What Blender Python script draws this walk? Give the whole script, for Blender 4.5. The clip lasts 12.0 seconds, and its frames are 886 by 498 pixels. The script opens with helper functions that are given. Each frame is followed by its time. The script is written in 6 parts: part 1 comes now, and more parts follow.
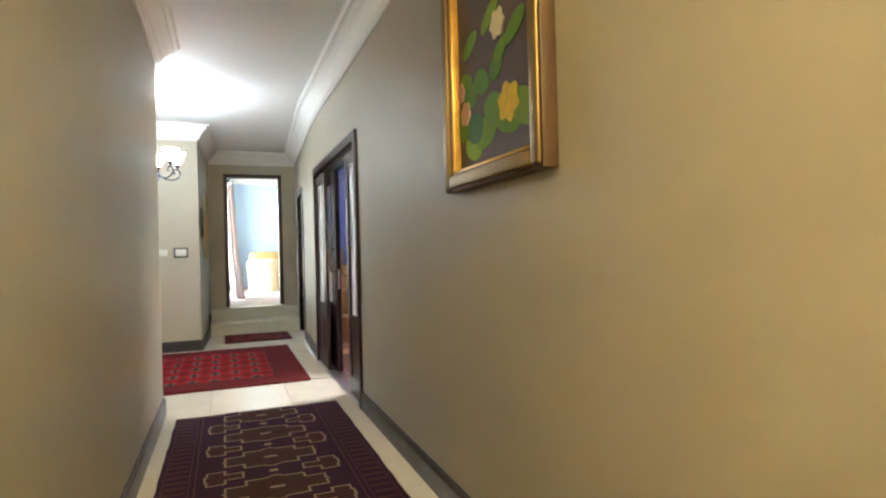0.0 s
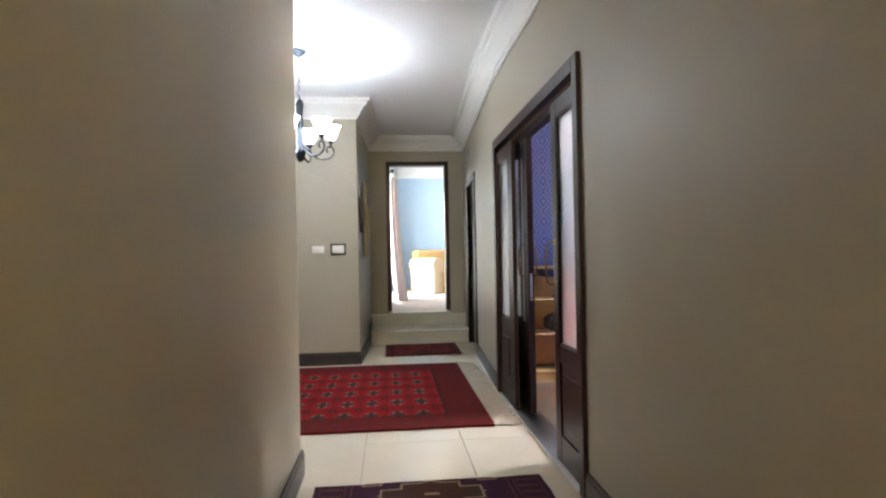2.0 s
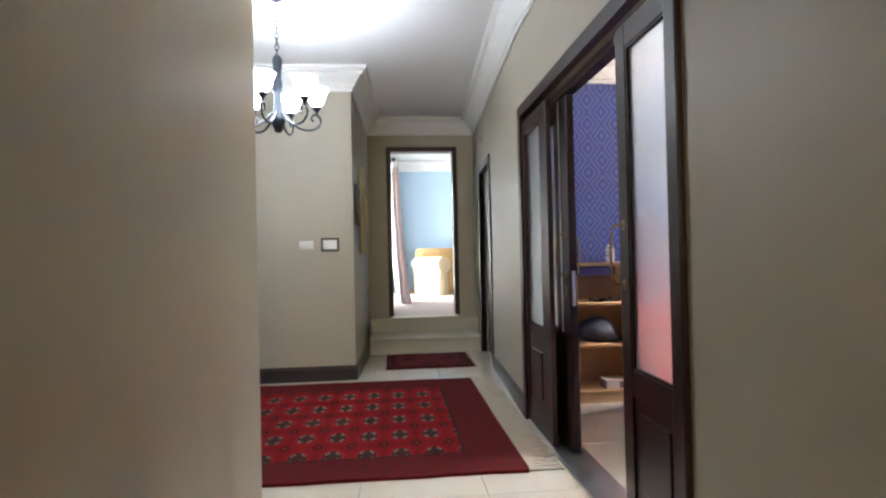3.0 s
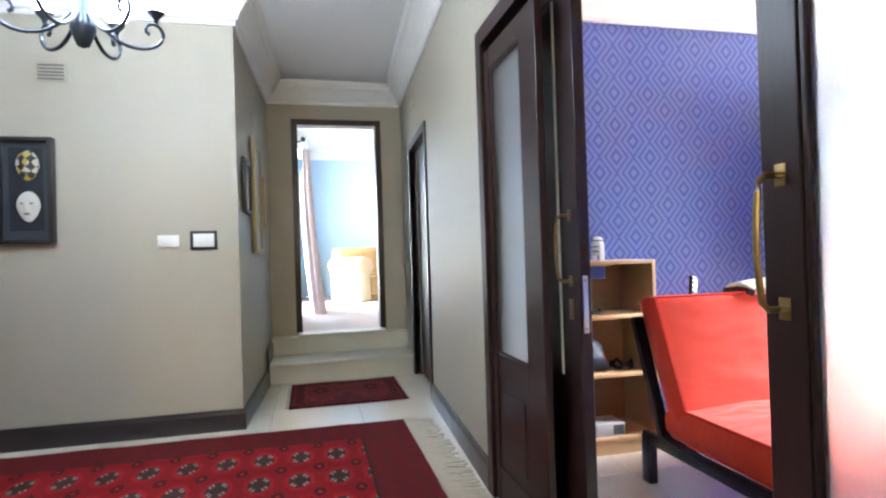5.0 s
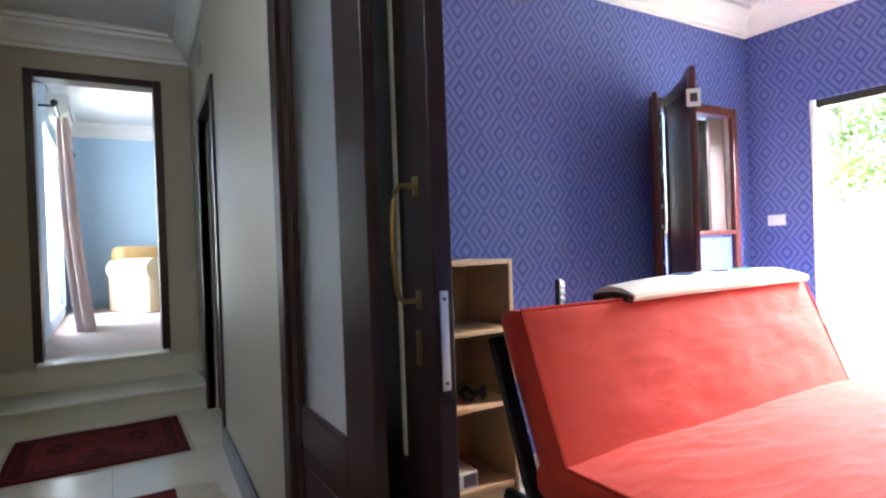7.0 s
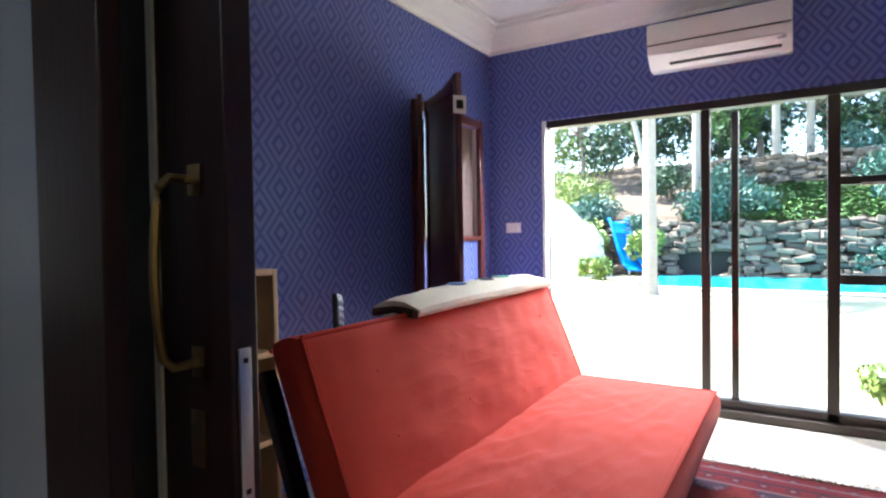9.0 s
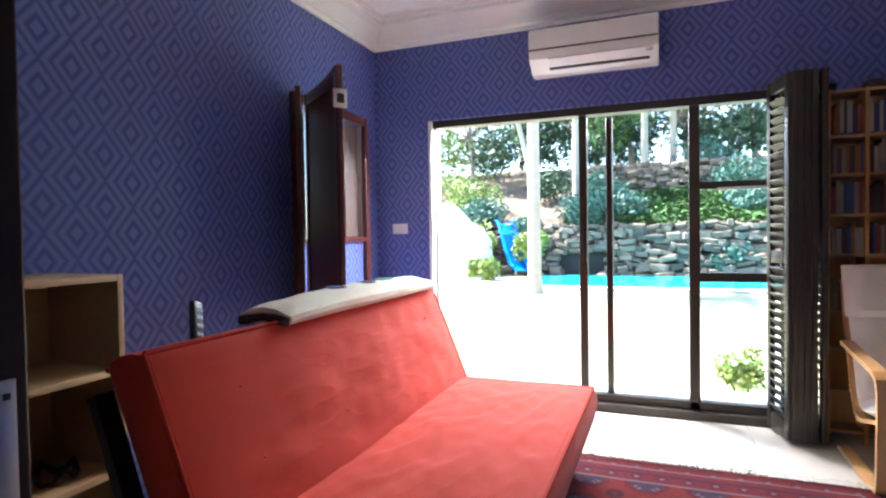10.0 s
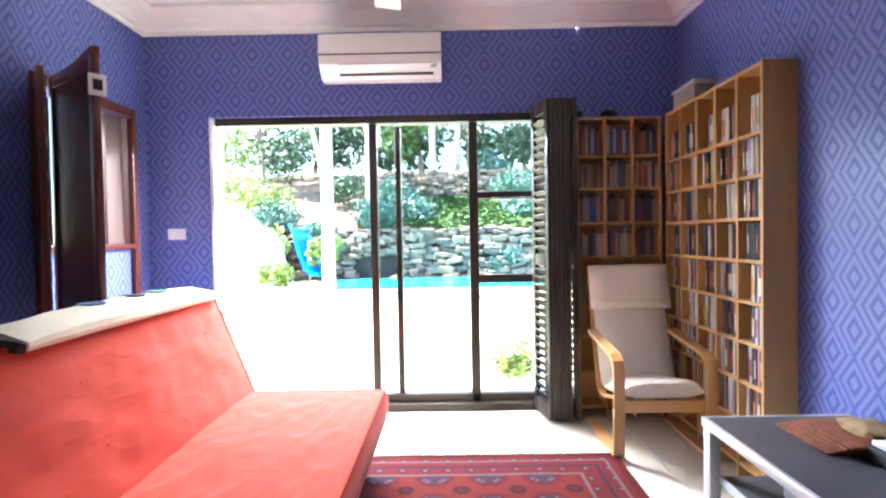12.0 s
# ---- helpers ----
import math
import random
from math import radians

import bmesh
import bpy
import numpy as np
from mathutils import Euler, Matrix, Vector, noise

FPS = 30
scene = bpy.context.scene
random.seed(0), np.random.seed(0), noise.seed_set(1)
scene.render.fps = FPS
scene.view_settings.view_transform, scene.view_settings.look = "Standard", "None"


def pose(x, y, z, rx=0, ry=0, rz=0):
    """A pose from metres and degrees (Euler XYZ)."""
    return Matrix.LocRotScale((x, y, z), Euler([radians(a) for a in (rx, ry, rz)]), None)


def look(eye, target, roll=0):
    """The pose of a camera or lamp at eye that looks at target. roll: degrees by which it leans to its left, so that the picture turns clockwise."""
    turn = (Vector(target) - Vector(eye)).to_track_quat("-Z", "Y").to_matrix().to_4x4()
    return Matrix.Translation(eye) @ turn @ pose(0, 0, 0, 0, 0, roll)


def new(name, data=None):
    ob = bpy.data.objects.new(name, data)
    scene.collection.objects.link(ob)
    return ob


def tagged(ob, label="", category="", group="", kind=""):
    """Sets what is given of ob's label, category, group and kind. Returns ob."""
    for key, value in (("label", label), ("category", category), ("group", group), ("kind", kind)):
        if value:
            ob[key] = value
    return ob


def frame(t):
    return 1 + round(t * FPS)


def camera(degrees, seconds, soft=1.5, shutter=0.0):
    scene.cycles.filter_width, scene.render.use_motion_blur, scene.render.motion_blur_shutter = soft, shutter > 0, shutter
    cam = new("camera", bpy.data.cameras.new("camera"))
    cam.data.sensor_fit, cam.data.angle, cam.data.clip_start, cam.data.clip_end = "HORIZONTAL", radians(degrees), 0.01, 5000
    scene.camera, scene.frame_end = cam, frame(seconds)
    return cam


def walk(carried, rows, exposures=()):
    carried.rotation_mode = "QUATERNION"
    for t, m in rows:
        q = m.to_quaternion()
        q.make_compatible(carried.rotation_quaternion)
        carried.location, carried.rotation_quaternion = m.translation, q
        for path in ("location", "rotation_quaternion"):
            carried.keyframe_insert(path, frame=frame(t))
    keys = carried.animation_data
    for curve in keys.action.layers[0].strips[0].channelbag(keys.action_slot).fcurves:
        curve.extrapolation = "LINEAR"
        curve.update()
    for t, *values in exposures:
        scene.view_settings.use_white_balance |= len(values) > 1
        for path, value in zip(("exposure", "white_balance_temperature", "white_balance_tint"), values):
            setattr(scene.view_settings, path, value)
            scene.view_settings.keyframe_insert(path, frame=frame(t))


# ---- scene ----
cam = camera(76.5, 12.0, soft=2.3)
PATH = [
    (0, (0.591, 1.111, 1.176), (1.315, 2.975, 1.18), -1.5),
    (0.5, (0.605, 1.501, 1.151), (1.104, 3.437, 1.169), -1.3),
    (1, (0.62, 1.88, 1.141), (1.008, 3.842, 1.159), -1.1),
    (1.5, (0.658, 2.281, 1.179), (0.893, 4.267, 1.19), -1.3),
    (2, (0.628, 2.703, 1.165), (0.818, 4.694, 1.181), -1.1),
    (2.5, (0.635, 3.158, 1.127), (0.816, 5.15, 1.147), -1.3),
    (2.7, (0.63, 3.345, 1.122), (0.812, 5.337, 1.142), -1.3),
    (4.5, (0.709, 4.663, 1.095), (0.998, 6.641, 1.114), -1.6),
    (5, (0.746, 4.917, 1.099), (1.206, 6.863, 1.114), -1.8),
    (5.5, (0.877, 5.178, 1.107), (1.428, 7.101, 1.116), -1.9),
    (6, (0.961, 5.383, 1.101), (1.603, 7.277, 1.104), -2.0),
    (6.5, (1.017, 5.562, 1.109), (1.867, 7.373, 1.105), -2.1),
    (7, (1.085, 5.701, 1.096), (2.106, 7.421, 1.084), -2.1),
    (7.2, (1.105, 5.74, 1.098), (2.186, 7.426, 1.08), -1.9),
    (9, (1.183, 6.054, 1.143), (2.877, 7.116, 1.092), -0.9),
    (9.5, (1.252, 6.061, 1.149), (3.044, 6.948, 1.092), -0.9),
    (10, (1.298, 6.06, 1.136), (3.162, 6.783, 1.086), -0.9),
    (10.5, (1.31, 6.042, 1.148), (3.235, 6.582, 1.095), -1.0),
    (11, (1.32, 6.039, 1.152), (3.291, 6.375, 1.099), -1.0),
    (11.5, (1.315, 6.04, 1.151), (3.308, 6.202, 1.1), -1.0),
    (12, (1.311, 6.041, 1.147), (3.31, 6.06, 1.099), -1.0),
]
EXPOSURES = [(0.0, 5.1, 6500, 6), (1.0, 5.0, 6500, 9), (2.7, 4.5, 6400, 11), (4.5, 5.25, 5750, 9), (5.5, 5.15, 5750, 9), (7.0, 4.2, 5750, 9), (9.0, 2.8, 5850, 9), (10.5, 3.0, 5900, 9), (12.0, 3.75, 6000, 8)]
walk(cam, [(t, look(eye, target, roll)) for t, eye, target, roll in PATH], EXPOSURES)

# ---- light ----
SUN_EL, SUN_AZ = radians(56), radians(2)
sky_world = bpy.data.worlds.new("daylight")
scene.world = sky_world
sky_world.use_nodes = True
wn = sky_world.node_tree
wn.nodes.clear()
sky = wn.nodes.new("ShaderNodeTexSky")
sky.sky_type, sky.sun_disc, sky.sun_elevation, sky.sun_rotation = "NISHITA", False, SUN_EL, SUN_AZ
back = wn.nodes.new("ShaderNodeBackground")
back.inputs["Strength"].default_value = 0.15
wout = wn.nodes.new("ShaderNodeOutputWorld")
wn.links.new(sky.outputs[0], back.inputs[0])
wn.links.new(back.outputs[0], wout.inputs[0])
sun = new("sun", bpy.data.lights.new("sun", "SUN"))
sun.data.energy, sun.data.angle, sun.data.color = 5.0, radians(0.5), (1.0, 0.95, 0.88)
sun.matrix_world = look((0, 0, 0), (-math.sin(SUN_AZ) * math.cos(SUN_EL), -math.cos(SUN_AZ) * math.cos(SUN_EL), -math.sin(SUN_EL)))


# area lamps under the eaves, added to boost skylight through glazing and sofa window
for nm, eye, target, power, sx, sy in (("glazing_fill", (5.5, 6.2, 2.35), (2.4, 7.8, 1.4), 128, 2.3, 0.6), ("sofa_window_fill", (4.36, 8.45, 2.25), (4.0, 7.5, 1.2), 8, 0.7, 0.4)):
    al = new(nm, bpy.data.lights.new(nm, "AREA"))
    al.data.energy, al.data.shape, al.data.size, al.data.size_y, al.data.color = power, "RECTANGLE", sx, sy, (1.0, 0.97, 0.97)
    al.matrix_world = look(eye, target)


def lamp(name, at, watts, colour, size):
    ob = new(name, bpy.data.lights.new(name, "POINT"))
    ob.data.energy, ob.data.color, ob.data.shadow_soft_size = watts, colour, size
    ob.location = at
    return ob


# ---- materials ----
class Nodes:
    """A small wrapper for building node materials."""

    def __init__(self, name, rough=0.5, metal=0.0, spec=0.5):
        self.m = bpy.data.materials.new(name)
        self.m.use_nodes = True
        self.t = self.m.node_tree
        self.b = self.t.nodes["Principled BSDF"]
        self.b.inputs["Roughness"].default_value = rough
        self.b.inputs["Metallic"].default_value = metal
        self.b.inputs["Specular IOR Level"].default_value = spec
        self.co = self.n("ShaderNodeTexCoord").outputs["Object"]

    def n(self, kind):
        return self.t.nodes.new(kind)

    def put(self, sock, v):
        if isinstance(v, bpy.types.NodeSocket):
            self.t.links.new(v, sock)
        elif isinstance(v, tuple) and len(v) == 3 and sock.type == "RGBA":
            sock.default_value = (*v, 1)
        else:
            sock.default_value = v

    def math(self, op, a, b=0.0, c=0.0):
        k = self.n("ShaderNodeMath")
        k.operation = op
        for i, v in enumerate((a, b, c)):
            self.put(k.inputs[i], v)
        return k.outputs[0]

    def mix(self, f, a, b):
        k = self.n("ShaderNodeMix")
        k.data_type = "RGBA"
        self.put(k.inputs[0], f)
        self.put(k.inputs[6], a)
        self.put(k.inputs[7], b)
        return k.outputs[2]

    def noise(self, scale, detail=3.0, stretch=None):
        k = self.n("ShaderNodeTexNoise")
        k.inputs["Scale"].default_value = scale
        k.inputs["Detail"].default_value = detail
        co = self.co
        if stretch:
            v = self.n("ShaderNodeVectorMath")
            v.operation = "MULTIPLY"
            self.put(v.inputs[0], co)
            v.inputs[1].default_value = stretch
            co = v.outputs[0]
        self.t.links.new(co, k.inputs["Vector"])
        return k.outputs["Fac"]

    def xyz(self):
        k = self.n("ShaderNodeSeparateXYZ")
        self.t.links.new(self.co, k.inputs[0])
        return k.outputs

    def bump(self, height, strength=0.2, dist=0.01):
        k = self.n("ShaderNodeBump")
        k.inputs["Strength"].default_value, k.inputs["Distance"].default_value = strength, dist
        self.t.links.new(height, k.inputs["Height"])
        self.t.links.new(k.outputs[0], self.b.inputs["Normal"])

    def colour(self, c):
        self.put(self.b.inputs["Base Color"], c)
        return self.m

    def between(self, v, lo, hi, soft=0.02):
        """1 where lo < v < hi."""
        k1, k2 = self.n("ShaderNodeMapRange"), self.n("ShaderNodeMapRange")
        for k, a, b in ((k1, lo - soft, lo + soft), (k2, hi + soft, hi - soft)):
            self.put(k.inputs[0], v)
            k.inputs[1].default_value, k.inputs[2].default_value = a, b
        return self.math("MULTIPLY", k1.outputs[0], k2.outputs[0])


def shade(c, k):
    return tuple(min(1.0, v * k) for v in c)


def plain(name, c, rough=0.5, metal=0.0, var=0.12, scale=6.0, fine=90.0, bump=0.08, spec=0.5, stretch=None):
    """Paint, metal, plastic or cloth with soft blotches and a fine grain."""
    k = Nodes(name, rough, metal, spec)
    a = k.noise(scale, 4.0, stretch)
    b = k.noise(fine, 2.0, stretch)
    m = k.mix(a, shade(c, 1 - var), shade(c, 1 + var))
    if bump:
        k.bump(b, bump, 0.004)
    r = k.math("MULTIPLY_ADD", a, 0.16, rough - 0.08)
    k.put(k.b.inputs["Roughness"], r)
    return k.colour(m)


def wood(name, c, rough=0.4, along=(1, 1, 0.12), var=0.3, spec=0.5):
    k = Nodes(name, rough, 0, spec)
    g = k.noise(28.0, 5.0, along)
    f = k.noise(140.0, 2.0, along)
    info = k.n("ShaderNodeObjectInfo").outputs["Random"]
    g2 = k.math("ADD", g, k.math("MULTIPLY_ADD", info, 0.2, -0.1))
    k.bump(f, 0.12, 0.003)
    return k.colour(k.mix(g2, shade(c, 1 - var), shade(c, 1 + var)))


def varied(name, colours, rough=0.6, island=False, bump=0.1):
    """A colour for each piece, by its own random number."""
    k = Nodes(name, rough)
    r = k.n("ShaderNodeNewGeometry").outputs["Random Per Island"] if island else k.n("ShaderNodeObjectInfo").outputs["Random"]
    ramp = k.n("ShaderNodeValToRGB")
    ramp.color_ramp.interpolation = "CONSTANT"
    el = ramp.color_ramp.elements
    while len(el) < len(colours):
        el.new(0.5)
    for i, c in enumerate(colours):
        el[i].position, el[i].color = i / len(colours), (*c, 1)
    k.t.links.new(r, ramp.inputs[0])
    a = k.noise(25.0)
    if bump:
        k.bump(k.noise(60.0), bump, 0.01)
    return k.colour(k.mix(k.math("MULTIPLY", a, 0.35), ramp.outputs[0], (0.02, 0.02, 0.02)))


def glow(name, c, strength):
    k = Nodes(name)
    k.put(k.b.inputs["Emission Color"], c)
    k.b.inputs["Emission Strength"].default_value = strength
    return k.colour(c)


def glass(name, rough=0.0, c=(1, 1, 1), thin=True):
    k = Nodes(name, rough)
    k.b.inputs["Transmission Weight"].default_value = 1.0
    k.b.inputs["IOR"].default_value = 1.05 if thin else 1.3
    return k.colour(c)


def clear_glass(name):
    """A thin clear pane: light goes straight through, with a faint gloss."""
    k = Nodes(name)
    tr, gl, mx, fr = k.n("ShaderNodeBsdfTransparent"), k.n("ShaderNodeBsdfGlossy"), k.n("ShaderNodeMixShader"), k.n("ShaderNodeFresnel")
    fr.inputs[0].default_value = 1.35
    gl.inputs["Roughness"].default_value = 0.02
    tr.inputs[0].default_value = (0.95, 0.97, 0.96, 1)
    k.t.links.new(fr.outputs[0], mx.inputs[0])
    k.t.links.new(tr.outputs[0], mx.inputs[1])
    k.t.links.new(gl.outputs[0], mx.inputs[2])
    k.t.links.new(mx.outputs[0], k.t.nodes["Material Output"].inputs[0])
    return k.m


def cotton(name, c):
    """Loose cotton cover with long soft creases."""
    k = Nodes(name, 0.85, 0, 0.2)
    k.b.inputs["Sheen Weight"].default_value, k.b.inputs["Sheen Roughness"].default_value = 0.12, 0.45
    k.put(k.b.inputs["Sheen Tint"], (1.0, 0.80, 0.82))

    def crease(scale, stretch):
        v = k.math("ABSOLUTE", k.math("SUBTRACT", k.noise(scale, 1.5, stretch), 0.5))
        return k.math("SUBTRACT", 1.0, k.math("MINIMUM", k.math("MULTIPLY", v, 9.0), 1.0))

    patch = k.math("MINIMUM", k.math("MAXIMUM", k.math("MULTIPLY_ADD", k.noise(1.6, 1.0), 4.0, -1.5), 0.0), 1.0)
    long_c = k.math("MULTIPLY", crease(2.4, (0.8, 3.2, 2.2)), patch)
    short_c = k.math("MULTIPLY", crease(6.5, (0.7, 2.6, 1.9)), patch)
    soft_w = k.noise(3.0, 2.0, (0.9, 2.4, 2.0))
    weave = k.noise(320.0, 2.0)
    h = k.math("ADD", k.math("ADD", k.math("MULTIPLY", long_c, 0.55), k.math("MULTIPLY", short_c, 0.38)), k.math("ADD", k.math("MULTIPLY", soft_w, 0.3), k.math("MULTIPLY", weave, 0.03)))
    k.bump(h, 0.16, 0.02)
    return k.colour(k.mix(k.noise(3.0), shade(c, 0.9), shade(c, 1.1)))


def wallpaper(axis):
    """Blue paper with a satin print of nested diamonds. axis: 0 for a wall along x, 1 along y."""
    k = Nodes("wallpaper", 0.5, 0.0, 0.4)
    p = k.xyz()

    def off_centre(v, size, off):
        return k.math("MULTIPLY", k.math("ABSOLUTE", k.math("SUBTRACT", k.math("FRACT", k.math("ADD", k.math("DIVIDE", v, size), off)), 0.5)), size)

    def diamond(off):
        du, dv = off_centre(p[axis], 0.23, 0.33 + off), off_centre(p[2], 0.195, 0.04 + off)
        return k.math("ADD", k.math("DIVIDE", du, 0.078), k.math("DIVIDE", dv, 0.0975))

    d = k.math("MINIMUM", diamond(0.0), diamond(0.5))
    mask = k.between(d, -1.0, 0.30, 0.05)
    mask = k.math("ADD", mask, k.between(d, 0.56, 0.86, 0.08))
    mask = k.math("ADD", mask, k.between(d, 1.08, 3.0, 0.08))
    grain = k.noise(220.0, 2.0, (1, 1, 0.15))
    big = k.noise(2.0)
    base = k.mix(big, (0.050, 0.072, 0.27), (0.062, 0.090, 0.32))
    print_c = k.mix(grain, (0.105, 0.135, 0.38), (0.165, 0.195, 0.46))
    k.bump(k.math("ADD", k.math("MULTIPLY", mask, 0.6), k.math("MULTIPLY", grain, 0.4)), 0.15, 0.002)
    k.put(k.b.inputs["Roughness"], k.math("MULTIPLY_ADD", mask, -0.20, 0.54))
    return k.colour(k.mix(mask, base, print_c))


def carpet(name, x0, x1, y0, y1, field, dark, light, accent, gul, border, rim=None, lines=True):
    """A knotted carpet: bands along the rim and rows of nested octagons in the field."""
    k = Nodes(name, 0.95, 0.0, 0.1)
    p = k.xyz()
    dx = k.math("MINIMUM", k.math("SUBTRACT", p[0], x0), k.math("SUBTRACT", x1, p[0]))
    dy = k.math("MINIMUM", k.math("SUBTRACT", p[1], y0), k.math("SUBTRACT", y1, p[1]))
    edge = k.math("MINIMUM", dx, dy)
    gx, gy = gul

    def cell(v, size, off):
        return k.math("MULTIPLY", k.math("SUBTRACT", k.math("FRACT", k.math("ADD", k.math("DIVIDE", v, size), off)), 0.5), 2.0)

    def octagon(sx, sy, ox, oy):
        u, v = k.math("ABSOLUTE", cell(p[0], sx, ox)), k.math("ABSOLUTE", cell(p[1], sy, oy))
        return k.math("MAXIMUM", k.math("MAXIMUM", u, v), k.math("MULTIPLY", k.math("ADD", u, v), 0.72)), u, v

    o, u, v = octagon(gx, gy, 0.0, 0.0)
    o2, _, _ = octagon(gx, gy, 0.5, 0.5)
    wob = k.noise(120.0, 2.0)
    o = k.math("ADD", o, k.math("MULTIPLY_ADD", wob, 0.12, -0.06))
    c = k.mix(k.noise(5.0), shade(field, 0.8), shade(field, 1.15))
    # nested medallion with pale claws, and a small stepped cross between four of them
    c = k.mix(k.between(o, 0.50, 0.74), c, accent)
    c = k.mix(k.between(o, -1, 0.54), c, k.mix(wob, shade(dark, 0.7), shade(dark, 2.2)))
    claw = k.math("MULTIPLY", k.between(o, 0.34, 0.52, 0.03), k.between(k.math("ABSOLUTE", k.math("SUBTRACT", u, v)), 0.06, 0.20, 0.03))
    c = k.mix(claw, c, light)
    c = k.mix(k.between(o2, -1, 0.30), c, k.mix(wob, dark, shade(field, 0.45)))
    c = k.mix(k.between(o2, -1, 0.10), c, accent)
    # border bands
    ins = k.math("LESS_THAN", edge, border)
    bp, _, _ = octagon(0.11, 0.11, 0.2, 0.4)
    rim = rim or shade(field, 0.55)
    bc = k.mix(k.math("MULTIPLY", k.between(bp, 0.25, 0.5), 0.5), rim, dark)
    if lines:
        bc = k.mix(k.between(bp, -1, 0.2), bc, light)
    c = k.mix(ins, c, bc)
    for lo, hi, col in ((border * 0.95, border, dark),) if not lines else ((border * 0.93, border, light), (border * 0.55, border * 0.62, dark), (border * 0.3, border * 0.36, light), (-1, border * 0.16, shade(field, 0.6))):
        c = k.mix(k.between(edge, lo, hi, 0.003), c, col)
    k.bump(k.noise(350.0, 2.0), 0.5, 0.006)
    return k.colour(k.mix(k.math("MULTIPLY", k.noise(3.0), 0.3), c, shade(field, 0.4)))


def runner_carpet(name, x0, x1):
    """A plum runner: a column of stepped medallions with pale outlines between banded sides."""
    k = Nodes(name, 0.95, 0.0, 0.1)
    p = k.xyz()
    mid, half = (x0 + x1) / 2, (x1 - x0) / 2
    wob = k.math("MULTIPLY_ADD", k.noise(60.0, 2.0), 0.012, -0.006)
    u = k.math("ADD", k.math("ABSOLUTE", k.math("SUBTRACT", p[0], mid)), wob)

    def along(off):
        return k.math("MULTIPLY", k.math("ABSOLUTE", k.math("SUBTRACT", k.math("FRACT", k.math("ADD", k.math("DIVIDE", p[1], 0.45), off)), 0.5)), 0.45)

    def block(uu, v, w, h):
        return k.math("MAXIMUM", k.math("SUBTRACT", uu, w), k.math("SUBTRACT", v, h))

    def union(*parts):
        d = parts[0]
        for q in parts[1:]:
            d = k.math("MINIMUM", d, q)
        return d

    field = k.mix(k.noise(8.0), (0.030, 0.012, 0.030), (0.048, 0.016, 0.034))
    tan, rust, brown = (0.30, 0.22, 0.15), (0.060, 0.024, 0.022), (0.055, 0.032, 0.024)
    v1, v2 = along(0.5), along(0.0)
    v1 = k.math("ADD", v1, k.math("MULTIPLY", wob, 0.7))
    v2 = k.math("ADD", v2, k.math("MULTIPLY", wob, 0.7))
    side_u = k.math("ABSOLUTE", k.math("SUBTRACT", u, 0.25))
    hexa = k.math("SUBTRACT", k.math("ADD", k.math("MULTIPLY", u, 0.62), v1), 0.165)
    medal = union(block(u, v1, 0.25, 0.075), block(u, v1, 0.15, 0.135), hexa)
    claw = union(block(side_u, v2, 0.10, 0.042), block(k.math("ABSOLUTE", k.math("SUBTRACT", u, 0.29)), v2, 0.05, 0.095))
    c = k.mix(k.between(medal, -1, 0.0, 0.002), field, brown)
    c = k.mix(k.between(hexa, -1, -0.03, 0.004), c, rust)
    c = k.mix(k.between(medal, -0.011, 0.0, 0.002), c, tan)
    c = k.mix(k.between(claw, -1, 0.0, 0.002), c, rust)
    c = k.mix(k.between(claw, -0.010, 0.0, 0.002), c, tan)
    c = k.mix(k.between(union(block(u, v2, 0.022, 0.016), block(u, v1, 0.035, 0.012)), -1, 0.0, 0.003), c, tan)
    c = k.mix(k.math("GREATER_THAN", u, 0.37), c, field)
    ladder = k.between(k.math("FRACT", k.math("DIVIDE", p[1], 0.075)), 0.3, 0.55, 0.05)
    side = k.between(u, 0.43, 0.53, 0.004)
    c = k.mix(k.math("MULTIPLY", side, ladder), c, (0.095, 0.040, 0.036))
    for lo, hi in ((0.385, 0.392), (0.415, 0.42), (0.538, 0.543)):
        c = k.mix(k.between(u, lo, hi, 0.002), c, (0.10, 0.045, 0.045))
    k.bump(k.noise(350.0, 2.0), 0.5, 0.006)
    return k.colour(c)


WALL = plain("wall_paint", (0.405, 0.368, 0.29), 0.52, var=0.05, scale=1.3, fine=160, bump=0.05)
WHITE = plain("ceiling_paint", (0.80, 0.80, 0.79), 0.7, var=0.03, scale=2.0, bump=0.03)
CORNICE = plain("cornice_plaster", (0.80, 0.79, 0.77), 0.6, var=0.04, scale=4.0, bump=0.04)
BLUE_X, BLUE_Y = wallpaper(0), wallpaper(1)
PALE_BLUE = plain("pale_blue_paint", (0.42, 0.56, 0.70), 0.6, var=0.05, scale=1.5)
DARK_WOOD = wood("dark_stained_wood", (0.026, 0.011, 0.011), 0.36, spec=0.3)
SKIRT = plain("dark_skirting", (0.030, 0.022, 0.024), 0.35, var=0.25, scale=8)
RED_WOOD = wood("mahogany", (0.095, 0.022, 0.016), 0.3)
BLACK_WOOD = wood("black_stained_wood", (0.02, 0.016, 0.014), 0.4)
BEECH = wood("beech_veneer", (0.50, 0.28, 0.10), 0.42, var=0.18)
BIRCH = wood("pale_birch_veneer", (0.58, 0.38, 0.19), 0.45, along=(0.12, 1, 1), var=0.15)
BENT = wood("bent_birch", (0.56, 0.31, 0.12), 0.35, var=0.15)
TILE = plain("cream_tile", (0.60, 0.55, 0.46), 0.22, var=0.06, scale=3.0, fine=60, bump=0.02)
